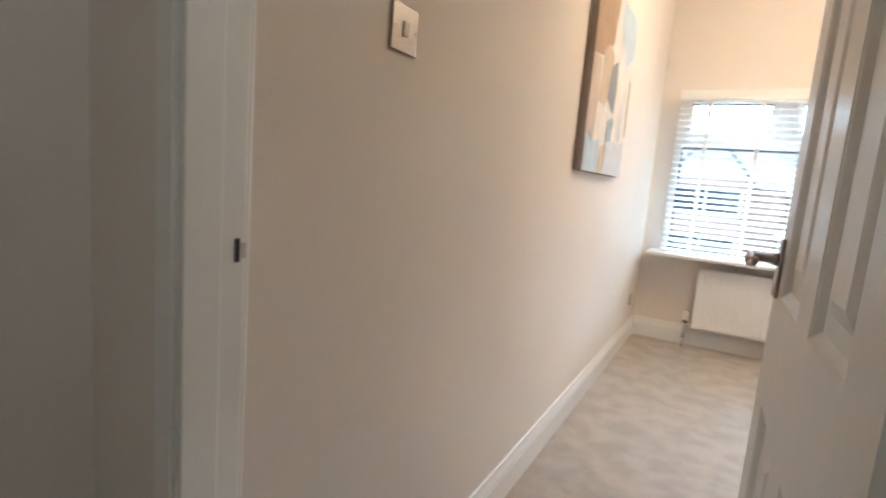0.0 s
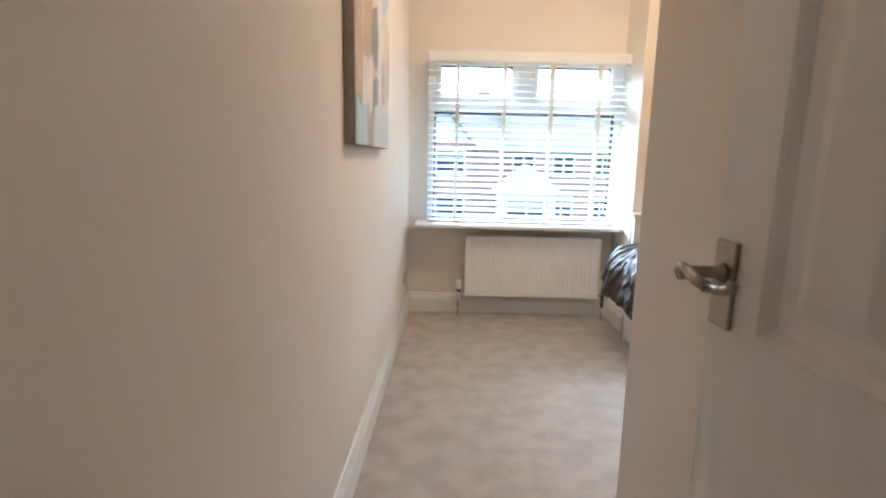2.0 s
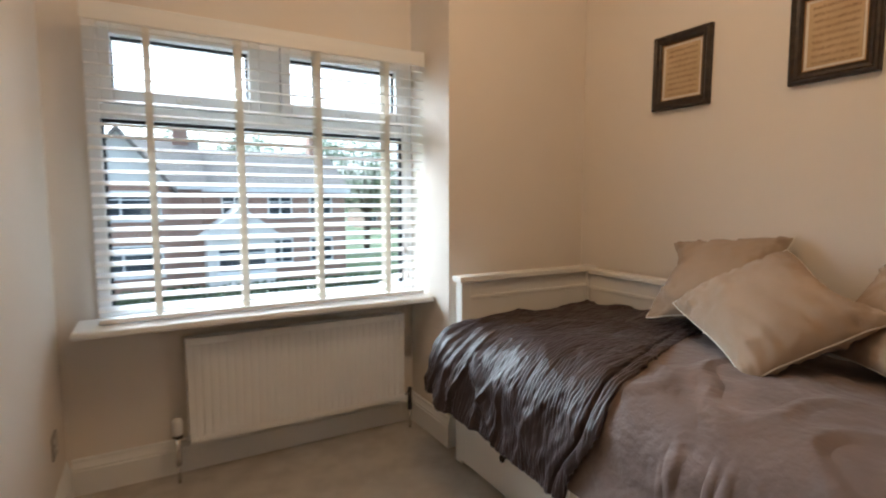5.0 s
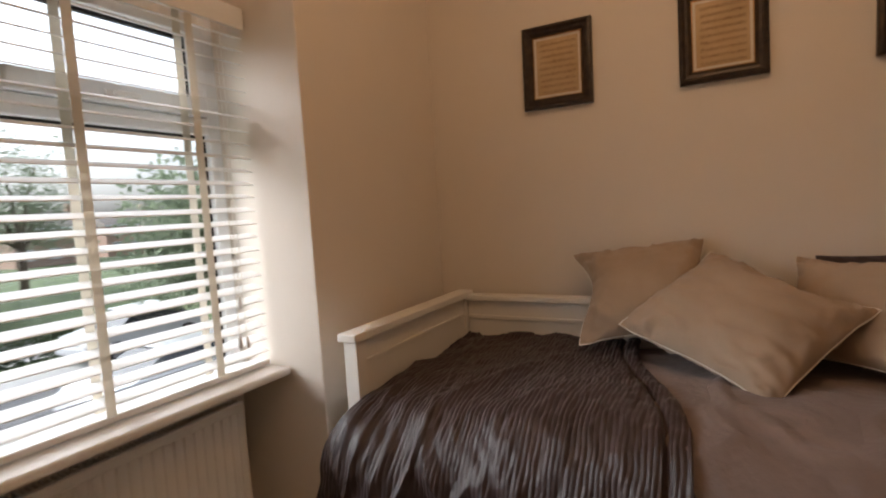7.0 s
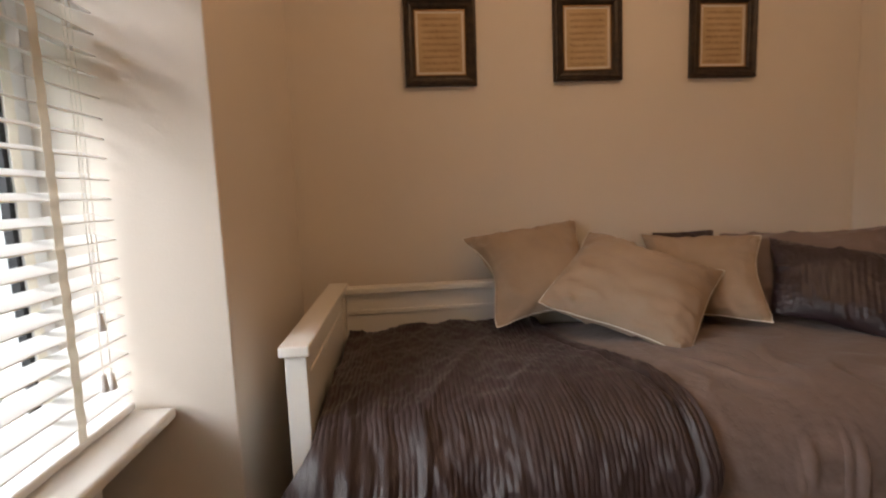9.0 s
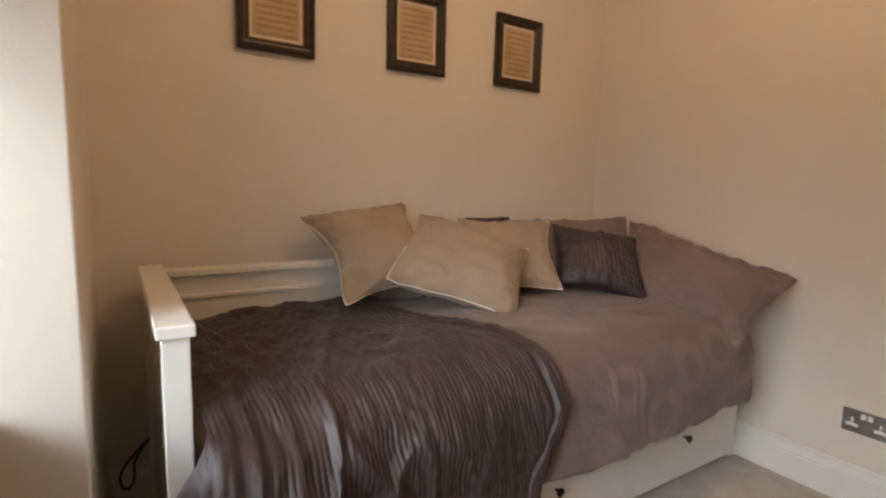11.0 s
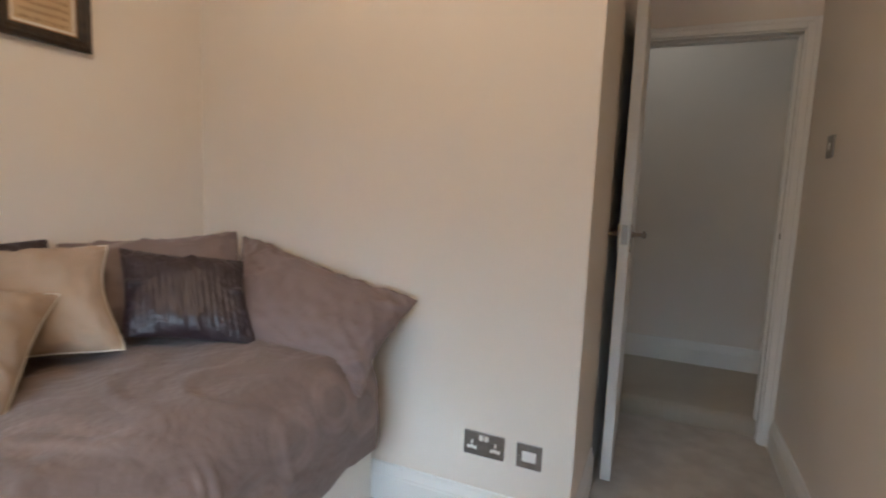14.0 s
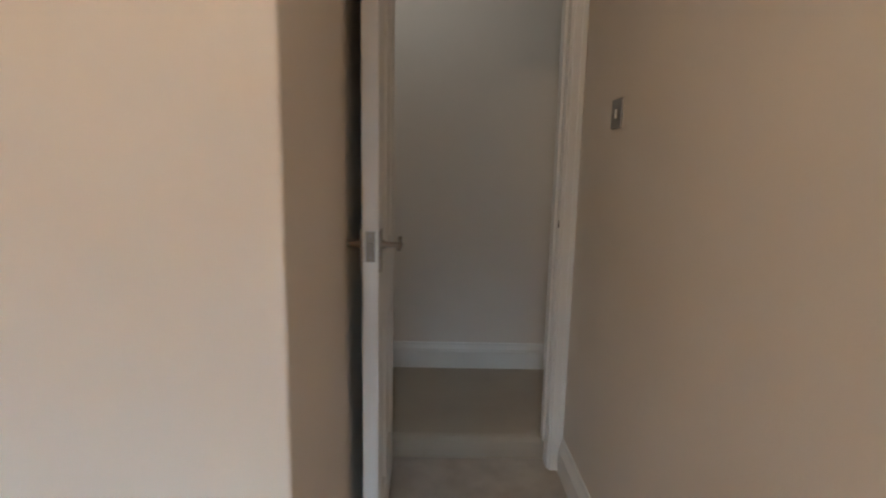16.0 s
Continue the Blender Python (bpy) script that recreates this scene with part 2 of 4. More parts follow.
def brickwork(name, base, second):
    m = material(name, base, 0.9, vary=0.05)
    n, l = m.node_tree.nodes, m.node_tree.links
    tex = n.new("ShaderNodeTexBrick")
    tex.inputs["Color1"].default_value, tex.inputs["Color2"].default_value, tex.inputs["Mortar"].default_value = (*base, 1), (*second, 1), (0.33, 0.30, 0.27, 1)
    tex.inputs["Scale"].default_value, tex.inputs["Mortar Size"].default_value = 1.0, 0.006
    tex.inputs["Brick Width"].default_value, tex.inputs["Row Height"].default_value = 0.225, 0.075
    sep, com, sumxy = n.new("ShaderNodeSeparateXYZ"), n.new("ShaderNodeCombineXYZ"), n.new("ShaderNodeMath")
    l.new(n.new("ShaderNodeTexCoord").outputs["Object"], sep.inputs[0])
    l.new(sep.outputs["X"], sumxy.inputs[0])
    l.new(sep.outputs["Y"], sumxy.inputs[1])
    l.new(sumxy.outputs[0], com.inputs["X"])
    l.new(sep.outputs["Z"], com.inputs["Y"])
    l.new(com.outputs[0], tex.inputs["Vector"])
    l.new(tex.outputs["Color"], n["Principled BSDF"].inputs["Base Color"])
    return m


M_BRICK = brickwork("red_brickwork", (0.42, 0.25, 0.19), (0.35, 0.20, 0.15))
M_BRICK2 = brickwork("brown_brickwork", (0.36, 0.22, 0.16), (0.28, 0.17, 0.12))


# ---- building helpers ----
def box(x0, x1, y0, y1, z0, z1, bevel=0.0, seg=2, into=None):
    bm = into or bmesh.new()
    made = bmesh.ops.create_cube(bm, size=1.0)
    for v in made["verts"]:
        v.co = ((x0 + x1) / 2 + v.co.x * (x1 - x0), (y0 + y1) / 2 + v.co.y * (y1 - y0), (z0 + z1) / 2 + v.co.z * (z1 - z0))
    if bevel:
        edges = list({e for v in made["verts"] for e in v.link_edges})
        bmesh.ops.bevel(bm, geom=edges, offset=bevel, segments=seg, affect="EDGES", profile=0.5)
    return bm


def rod(p, q, r0, r1=None, sides=16, into=None):
    bm = into or bmesh.new()
    p, q = Vector(p), Vector(q)
    turn = (q - p).to_track_quat("Z", "Y").to_matrix().to_4x4()
    bmesh.ops.create_cone(bm, cap_ends=True, segments=sides, radius1=r0, radius2=r0 if r1 is None else r1, depth=(q - p).length, matrix=Matrix.Translation((p + q) / 2) @ turn)
    return bm


def tube(points, r, sides=8, closed=False, into=None):
    bm = into or bmesh.new()
    pts = [Vector(p) for p in points]
    rings, up = [], Vector((0.31, 0.17, 0.93))
    for i, p in enumerate(pts):
        a = pts[i - 1] if i or closed else p
        b = pts[(i + 1) % len(pts)] if i + 1 < len(pts) or closed else p
        d = (b - a).normalized()
        s = d.cross(up).normalized()
        t = s.cross(d)
        rings.append([bm.verts.new(p + r * (math.cos(k * 2 * math.pi / sides) * s + math.sin(k * 2 * math.pi / sides) * t)) for k in range(sides)])
    for i in range(len(rings) - (0 if closed else 1)):
        a, b = rings[i], rings[(i + 1) % len(rings)]
        for k in range(sides):
            bm.faces.new((a[k], a[(k + 1) % sides], b[(k + 1) % sides], b[k]))
    if not closed:
        bm.faces.new(rings[0])
        bm.faces.new(rings[-1])
    return bm


def lathe(profile, at, axis="z", sides=24, into=None):
    bm = into or bmesh.new()
    rings = []
    for r, h in profile:
        ring = []
        for k in range(sides):
            c, s = r * math.cos(k * 2 * math.pi / sides), r * math.sin(k * 2 * math.pi / sides)
            co = {"z": (c, s, h), "x": (h, c, s), "y": (c, h, s)}[axis]
            ring.append(bm.verts.new(Vector(at) + Vector(co)))
        rings.append(ring)
    for a, b in zip(rings, rings[1:]):
        for k in range(sides):
            bm.faces.new((a[k], a[(k + 1) % sides], b[(k + 1) % sides], b[k]))
    bm.faces.new(rings[0])
    bm.faces.new(rings[-1])
    return bm


def prism(outline, a0, a1, axis, into=None):
    """A closed outline in the plane across axis, pushed from a0 to a1 along it."""
    bm = into or bmesh.new()

    def place(u, v, a):
        return {"x": (a, u, v), "y": (u, a, v), "z": (u, v, a)}[axis]

    lo = [bm.verts.new(place(u, v, a0)) for u, v in outline]
    hi = [bm.verts.new(place(u, v, a1)) for u, v in outline]
    n = len(outline)
    for i in range(n):
        bm.faces.new((lo[i], lo[(i + 1) % n], hi[(i + 1) % n], hi[i]))
    bm.faces.new(lo)
    bm.faces.new(hi)
    return bm


def mesh_of(name, bm, mats, smooth=False):
    bmesh.ops.recalc_face_normals(bm, faces=bm.faces)
    me = bpy.data.meshes.new(name)
    for f in bm.faces:
        f.smooth = smooth
    bm.to_mesh(me)
    bm.free()
    for m in mats if isinstance(mats, (list, tuple)) else [mats]:
        me.materials.append(m)
    return me


def base_of(ob):
    p = Vector()
    while ob:
        p += ob.location
        ob = ob.parent
    return p


def part(name, bm, mat, parent=None, label="", smooth=False):
    ob = new(name, mesh_of(name, bm, mat, smooth))
    if parent:
        ob.parent = parent
        if parent.type == "EMPTY":
            ob.matrix_parent_inverse = Matrix.Translation(-parent.location)
    if label:
        ob["label"] = label
    return ob


def thing(name, at, label, category, group=""):
    ob = new(name)
    ob.empty_display_size = 0.1
    ob.location = at
    return tagged(ob, label, category, group)


def setting(name, bm, mat, label, category, smooth=False):
    return tagged(part(name, bm, mat, smooth=smooth), label, category, kind="structure")


# ---- the large structure ----
XL, XR, YW, YB, YS, XC, YD = -0.352, 2.025, 4.27, 3.881, 1.580, 0.410, 0.368
TOP = 2.70
STEP = 0.100

setting("floor", box(XL - 0.02, XR + 0.02, 0.30, YW + 0.02, -0.06, 0.0), M_CARPET, "mottled grey-beige deep pile carpet with footmarks", "carpet")
bm = prism([(-0.62, -0.06), (0.2985, -0.06), (0.2985, STEP - 0.022), (0.290, STEP - 0.007), (0.272, STEP), (-0.62, STEP)], -0.50, 2.05, "x")
setting("floor_landing", bm, M_LANDING, "plain beige carpet on landing with a carpeted step", "carpet")
setting("ceiling", box(-0.65, 2.2, -0.65, 4.5, TOP, TOP + 0.12), M_CEIL, "matt off-white plaster ceiling", "ceiling")

setting("wall_left", box(XL - 0.12, XL, YD - 0.04, 4.40, -0.06, TOP), M_WALL, "plain cream painted plaster wall", "wall")
WX0, WX1, WZ0, WZ1 = -0.215, 1.182, 0.700, 1.905
bm = box(XL, WX0, YW, 4.40, -0.06, TOP)
box(WX0, 1.185, YW, 4.40, -0.06, WZ0, into=bm)
box(WX0, 1.185, YW, 4.40, WZ1, TOP, into=bm)
setting("wall_window", bm, M_WALL, "cream painted wall round the window", "wall")
setting("wall_bay", box(1.185, XR + 0.12, YB, 4.40, -0.06, TOP, 0.004), M_WALL, "cream painted wall projecting beside the window", "wall")
setting("wall_bed", box(XR, XR + 0.12, 1.45, YB, -0.06, TOP), M_WALL, "plain cream painted wall behind the daybed", "wall")
setting("wall_socket", box(XC, XR + 0.12, YD, YS, -0.06, TOP, 0.004), M_WALL, "cream painted boxed-out wall with sockets", "wall")
OX0, OX1, OZ = -0.292, 0.395, 1.945
bm = box(XL, OX0 - 0.03, YD - 0.04, YD, -0.06, TOP)
box(OX0 - 0.03, OX1 + 0.03, YD - 0.04, YD, OZ + 0.03, TOP, into=bm)
setting("wall_door", bm, M_WALL, "cream painted wall over the bedroom doorway", "wall")
bm = box(-0.56, OX0 - 0.03, 0.272, YD - 0.04, -0.06, TOP)
box(OX0 - 0.03, OX1 + 0.03, 0.272, YD - 0.04, OZ + 0.03, TOP, into=bm)
box(OX1 + 0.03, 2.05, 0.272, YD - 0.04, -0.06, TOP, into=bm)
setting("wall_landing_near", bm, M_HALL, "pale grey painted landing wall beside the doorway", "wall")
setting("wall_landing_far", box(-0.56, 2.05, -0.62, -0.475, -0.06, TOP), M_HALL, "pale grey painted landing wall", "wall")
setting("wall_landing_side", box(-0.58, -0.46, -0.475, 0.272, -0.06, TOP), M_HALL, "pale grey painted end wall of the landing", "wall")
bm = box(2.00, 2.12, -0.475, 0.272, -0.06, TOP)
setting("wall_landing_end", bm, M_HALL, "pale grey painted end wall of the landing", "wall")

SKIRT = [(0.0, 0.0), (0.017, 0.0), (0.017, 0.100), (0.0145, 0.104), (0.0145, 0.112), (0.011, 0.120), (0.0065, 0.133), (0.005, 0.146), (0.0, 0.150)]


def skirting(p, q, z=0.0):
    """A moulded board from p to q; the room lies to the left of that way."""
    p, q = Vector(p), Vector(q)
    d = (q - p).normalized()
    nrm = Vector((-d.y, d.x))
    bm = bmesh.new()
    ends = [[bm.verts.new((*(e + nrm * u), z + v)) for u, v in SKIRT] for e in (p, q)]
    n = len(SKIRT)
    for i in range(n):
        bm.faces.new((ends[0][i], ends[0][(i + 1) % n], ends[1][(i + 1) % n], ends[1][i]))
    bm.faces.new(ends[0])
    bm.faces.new(ends[1])
    return setting("baseboard", bm, M_GLOSS, "white gloss moulded skirting board", "skirting board")


skirting((XL, YW), (XL, YD + 0.012))
skirting((1.185, YW), (XL + 0.017, YW))
skirting((1.185, YB - 0.017), (1.185, YW - 0.017))
skirting((XR - 0.017, YB), (1.1851, YB))
skirting((XR, YS + 0.017), (XR, YB))
skirting((XC + 0.0001, YS), (XR, YS))
skirting((XC, 1.09), (XC, YS + 0.017))
skirting((-0.46, -0.475), (2.0, -0.475), STEP)
skirting((-0.46, 0.272), (-0.46, 0.156), STEP)


# bedroom door lining and architrave
bm = box(OX0 - 0.03, OX0, 0.270, YD + 0.001, 0.0, OZ + 0.03, 0.002)
box(OX1, OX1 + 0.03, 0.270, YD + 0.001, 0.0, OZ + 0.03, 0.002, into=bm)
box(OX0, OX1, 0.270, YD + 0.001, OZ, OZ + 0.03, 0.002, into=bm)
box(OX0, OX0 + 0.012, 0.276, 0.326, STEP, OZ, 0.002, into=bm)
box(OX1 - 0.012, OX1, 0.276, 0.326, STEP, OZ, 0.002, into=bm)
box(OX0 + 0.012, OX1 - 0.012, 0.276, 0.326, OZ - 0.012, OZ, 0.002, into=bm)
door_frame = setting("door_frame_1", bm, M_GLOSS, "white painted door lining with stop beads", "door frame")
arch_l = box(XL + 0.001, OX0 - 0.008, YD, YD + 0.016, 0.0, OZ + 0.055, 0.004)
box(XL + 0.001, XL + 0.022, YD + 0.014, YD + 0.022, 0.0, OZ + 0.055, 0.003, into=arch_l)
part("side_architrave", arch_l, M_GLOSS, door_frame)
arch_t = box(OX0 - 0.008, XC - 0.001, YD, YD + 0.016, OZ + 0.008, OZ + 0.055, 0.004)
box(OX0 - 0.03, XC - 0.001, YD + 0.014, YD + 0.022, OZ + 0.035, OZ + 0.055, 0.003, into=arch_t)
part("head_architrave", arch_t, M_GLOSS, door_frame)
strike = box(OX0 - 0.0005, OX0 + 0.0015, 0.360, 0.370, 1.014, 1.034, 0.0006)
part("strike_plate", strike, M_CHROME, door_frame, "small bright metal strike plate")
part("latch_hole", box(OX0 + 0.0012, OX0 + 0.0022, 0.352, 0.359, 1.010, 1.040), M_BLACK, door_frame, "dark latch hole")

# second doorway at the far end of the landing's side wall
landing_door = setting("door_2", box(-0.4595, -0.452, -0.405, 0.10, STEP, 2.00, 0.002), M_DOOR, "closed white painted narrow landing door", "door")
a2 = box(-0.4595, -0.440, -0.457, -0.405, STEP, 2.06, 0.004)
part("side_architrave", a2, M_GLOSS, landing_door)
part("side_architrave", box(-0.4595, -0.440, 0.10, 0.155, STEP, 2.06, 0.004), M_GLOSS, landing_door)
part("head_architrave", box(-0.4595, -0.440, -0.405, 0.10, 2.00, 2.06, 0.004), M_GLOSS, landing_door)

# ---- the bedroom window ----
FY0, FY1 = 4.258, 4.325
window = setting("window_1", box(WX0, -0.168, FY0, FY1, WZ0 + 0.012, WZ1 - 0.001, 0.005), M_PVC, "white plastic double-glazed window with two top lights", "window")
for x0, x1, z0, z1 in ((1.133, WX1, WZ0 + 0.012, WZ1 - 0.001), (-0.168, 1.133, WZ0 + 0.012, 0.728), (-0.168, 1.133, 1.868, WZ1 - 0.001), (-0.168, 1.133, 1.503, 1.560), (0.430, 0.520, 1.560, 1.868)):
    part("window_frame", box(x0, x1, FY0, FY1, z0, z1, 0.005), M_PVC, window)
for x0, x1 in ((-0.166, 0.428), (0.522, 1.131)):
    z0, z1, w = 1.562, 1.866, 0.043
    sash = part("sash", box(x0, x0 + w, FY0 - 0.014, FY1 - 0.01, z0, z1, 0.006), M_PVC, window)
    part("sash_stile", box(x1 - w, x1, FY0 - 0.014, FY1 - 0.01, z0, z1, 0.006), M_PVC, sash)
    part("sash_rail", box(x0 + w, x1 - w, FY0 - 0.014, FY1 - 0.01, z0, z0 + w + 0.018, 0.006), M_PVC, sash)
    part("sash_rail", box(x0 + w, x1 - w, FY0 - 0.014, FY1 - 0.01, z1 - w, z1, 0.006), M_PVC, sash)
    gx0, gx1, gz0, gz1 = x0 + w, x1 - w, z0 + w + 0.018, z1 - w
    gask = box(gx0, gx0 + 0.008, FY0 + 0.022, FY0 + 0.040, gz0, gz1)
    box(gx1 - 0.008, gx1, FY0 + 0.022, FY0 + 0.040, gz0, gz1, into=gask)
    box(gx0 + 0.008, gx1 - 0.008, FY0 + 0.022, FY0 + 0.040, gz0, gz0 + 0.005, into=gask)
    box(gx0 + 0.008, gx1 - 0.008, FY0 + 0.022, FY0 + 0.040, gz1 - 0.010, gz1, into=gask)
    part("gasket", gask, M_RUBBER, sash, "black rubber gasket")
    p = part("pane", box(gx0, gx1, FY0 + 0.030, FY0 + 0.034, gz0, gz1), M_GLASS, sash)
    p.visible_shadow = False
    hx = (x0 + x1) / 2
    handle = box(hx - 0.032, hx + 0.032, FY0 - 0.024, FY0 - 0.013, 1.578, 1.600, 0.004)
    box(hx - 0.012, hx + 0.062, FY0 - 0.040, FY0 - 0.024, 1.582, 1.598, 0.005, into=handle)
    part("handle", handle, M_PLASTIC, sash, "white plastic window handle")
gask = box(-0.168, -0.157, FY0 + 0.022, FY0 + 0.040, 0.728, 1.503)
box(1.118, 1.133, FY0 + 0.022, FY0 + 0.040, 0.728, 1.503, into=gask)
box(-0.157, 1.118, FY0 + 0.022, FY0 + 0.040, 0.728, 0.736, into=gask)
box(-0.157, 1.118, FY0 + 0.022, FY0 + 0.040, 1.490, 1.503, into=gask)
part("gasket", gask, M_RUBBER, window, "black rubber gasket")
p = part("pane", box(-0.168, 1.133, FY0 + 0.030, FY0 + 0.034, 0.728, 1.503), M_GLASS, window)
p.visible_shadow = False
sill = box(-0.285, 1.184, 4.018, 4.268, 0.684, 0.711, 0.009, 3)
tagged(part("window_sill", sill, M_GLOSS), "white gloss painted window board with rounded nose", "window sill", kind="structure")

# ---- venetian blind ----
blind = thing("venetian_blind", (0.484, 4.11, 0.715), "white wooden slatted venetian blind lowered over the window", "blind")
BX0, BX1, BY = -0.203, 1.170, 4.128
part("headrail", box(BX0, BX1, BY - 0.024, BY + 0.034, 1.850, 1.890, 0.003), M_SLAT, blind)
part("valance", box(BX0 - 0.004, BX1 + 0.004, BY - 0.036, BY - 0.026, 1.826, 1.895, 0.004), M_SLAT, blind)
bm = box(BX0, BX1, -0.025, 0.025, -0.0016, 0.0016, 0.0012, 1)
slat_mesh = mesh_of("slat", bm, M_SLAT)
SLATS, TILT = 25, radians(17)
rng = random.Random(3)
for i in range(SLATS):
    z = 0.768 + i * 0.0434
    s = new("slat", slat_mesh)
    s.parent, s.matrix_parent_inverse = blind, Matrix.Translation(-blind.location)
    s.matrix_basis = Matrix.Translation((0, BY, z)) @ Matrix.Rotation(TILT + rng.uniform(-0.03, 0.03), 4, "X") @ Matrix.Rotation(rng.uniform(-0.0012, 0.0012), 4, "Y")
part("bottom_rail", box(BX0, BX1, BY - 0.026, BY + 0.026, 0.716, 0.734, 0.004), M_SLAT, blind)
for x in (-0.003, 0.322, 0.648, 0.975):
    for side in (-1, 1):
        y = BY + side * 0.0275
        bm = bmesh.new()
        rows = 60
        prev = None
        for k in range(rows + 1):
            z = 0.735 + (1.850 - 0.735) * k / rows
            off = 0.0012 * math.sin(k * 1.9 + x * 7)
            cur = [bm.verts.new((x + dx, y + off, z)) for dx in (-0.0125, 0.0125)]
            if prev:
                bm.faces.new((prev[0], prev[1], cur[1], cur[0]))
            prev = cur
        ribbon = part("ladder_tape", bm, M_TAPE, blind, "cream woven ladder tape")
        th = ribbon.modifiers.new("thickness", "SOLIDIFY")
        th.thickness = 0.0012
for x, z in ((1.062, 0.930), (1.050, 0.806), (1.078, 0.800)):
    c = part("pull_cord", rod((x, BY - 0.034, z + 0.03), (x, BY - 0.034, 1.845), 0.0012, sides=6), M_TAPE, blind)
    part("cord_toggle", lathe([(0.003, 0.036), (0.005, 0.034), (0.0085, 0.0), (0.006, -0.002)], (x, BY - 0.034, z), sides=12), M_PLASTIC, c, "grey plastic cord toggle", True)

# ---- radiator ----
rad = thing("radiator", (0.58, 4.18, 0.0), "white enamelled single panel radiator under the window", "radiator")
RX0, RX1, RZ0, RZ1, RY = 0.085, 1.074, 0.166, 0.616, 4.134
bm = bmesh.new()
ribs = 29
pitch = (RX1 - RX0 - 0.05) / ribs
outline = [(RX0 + 0.002, RY + 0.003), (RX0 + 0.025, RY + 0.003)]
for k in range(ribs):
    x = RX0 + 0.025 + k * pitch
    outline += [(x + 0.004, RY + 0.0005), (x + pitch * 0.62, RY + 0.0005), (x + pitch * 0.70, RY + 0.006), (x + pitch * 0.93, RY + 0.006)]
outline += [(RX1 - 0.025, RY + 0.003), (RX1 - 0.002, RY + 0.003), (RX1 - 0.002, RY + 0.014), (RX0 + 0.002, RY + 0.014)]
prism(outline, RZ0 + 0.03, RZ1 - 0.03, "z", into=bm)
panel = part("front_panel", bm, M_RAD, rad)
bm = box(RX0, RX1, RY, RY + 0.016, RZ1 - 0.032, RZ1, 0.005)
box(RX0, RX1, RY, RY + 0.016, RZ0, RZ0 + 0.032, 0.005, into=bm)
part("water_rail", bm, M_RAD, rad)
for x0, x1 in ((RX0 - 0.002, RX0 + 0.001), (RX1 - 0.001, RX1 + 0.002)):
    part("side_panel", box(x0, x1, RY + 0.010, RY + 0.066, RZ0 + 0.02, RZ1 - 0.004, 0.0012), M_RAD, rad)
bm = box(RX0, RX1, RY + 0.062, RY + 0.068, RZ1 - 0.010, RZ1 - 0.002, 0.001)
box(RX0, RX1, RY + 0.016, RY + 0.020, RZ1 - 0.010, RZ1 - 0.002, 0.001, into=bm)
x = RX0 + 0.012
while x < RX1 - 0.01:
    box(x, x + 0.004, RY + 0.020, RY + 0.062, RZ1 - 0.010, RZ1 - 0.003, into=bm)
    x += 0.0135
part("top_grille", bm, M_RAD, rad)
bm = box(RX0 + 0.02, RX1 - 0.02, RY + 0.030, RY + 0.050, RZ0 + 0.03, RZ1 - 0.05)
part("convector_fins", bm, M_RAD, rad)
for x in (RX0 + 0.12, RX1 - 0.12):
    part("wall_bracket", box(x - 0.015, x + 0.015, RY + 0.066, YW + 0.002, RZ0 + 0.06, RZ1 - 0.06, 0.002), M_RAD, rad)
valve = part("valve_body", rod((RX0 - 0.045, RY + 0.03, 0.075), (RX0 - 0.045, RY + 0.03, 0.205), 0.011), M_CHROME, rad, "chrome radiator valve", True)
part("valve_tail", rod((RX0 - 0.045, RY + 0.03, 0.186), (RX0 + 0.003, RY + 0.03, 0.186), 0.009), M_CHROME, valve, smooth=True)
part("valve_head", lathe([(0.013, 0.205), (0.019, 0.210), (0.021, 0.225), (0.021, 0.262), (0.017, 0.275), (0.008, 0.278)], (RX0 - 0.045, RY + 0.03, 0)), M_PLASTIC, valve, "white thermostatic valve head", True)
part("collar", lathe([(0.0145, 0.196), (0.0195, 0.199), (0.0195, 0.209), (0.0145, 0.211)], (RX0 - 0.045, RY + 0.03, 0)), M_BLACK, valve, "dark valve collar", True)
part("supply_pipe", rod((RX0 - 0.045, RY + 0.03, 0.0), (RX0 - 0.045, RY + 0.03, 0.08), 0.0075), M_CHROME, rad, smooth=True)
lock = part("lockshield_valve", rod((RX1 + 0.042, RY + 0.03, 0.10), (RX1 + 0.042, RY + 0.03, 0.215), 0.012), M_BLACK, rad, "dark lockshield valve", True)
part("valve_tail", rod((RX1 - 0.003, RY + 0.03, 0.186), (RX1 + 0.042, RY + 0.03, 0.186), 0.009), M_CHROME, lock, smooth=True)
part("supply_pipe", rod((RX1 + 0.042, RY + 0.03, 0.0), (RX1 + 0.042, RY + 0.03, 0.10), 0.0075), M_CHROME, rad, smooth=True)

# ---- bedroom door, standing open against the passage wall ----
HINGE, WIDE, TALL, THICK = Vector((0.388, YD + 0.008, 0.012)), 0.700, 1.93, 0.040
leaf_turn = Matrix.Translation(HINGE) @ Matrix.Rotation(radians(1.7), 4, "Z")


def turned(bm):
    bm.transform(leaf_turn)
    return bm


door = thing("panel_door", HINGE, "white painted four-panel internal door standing wide open", "door")
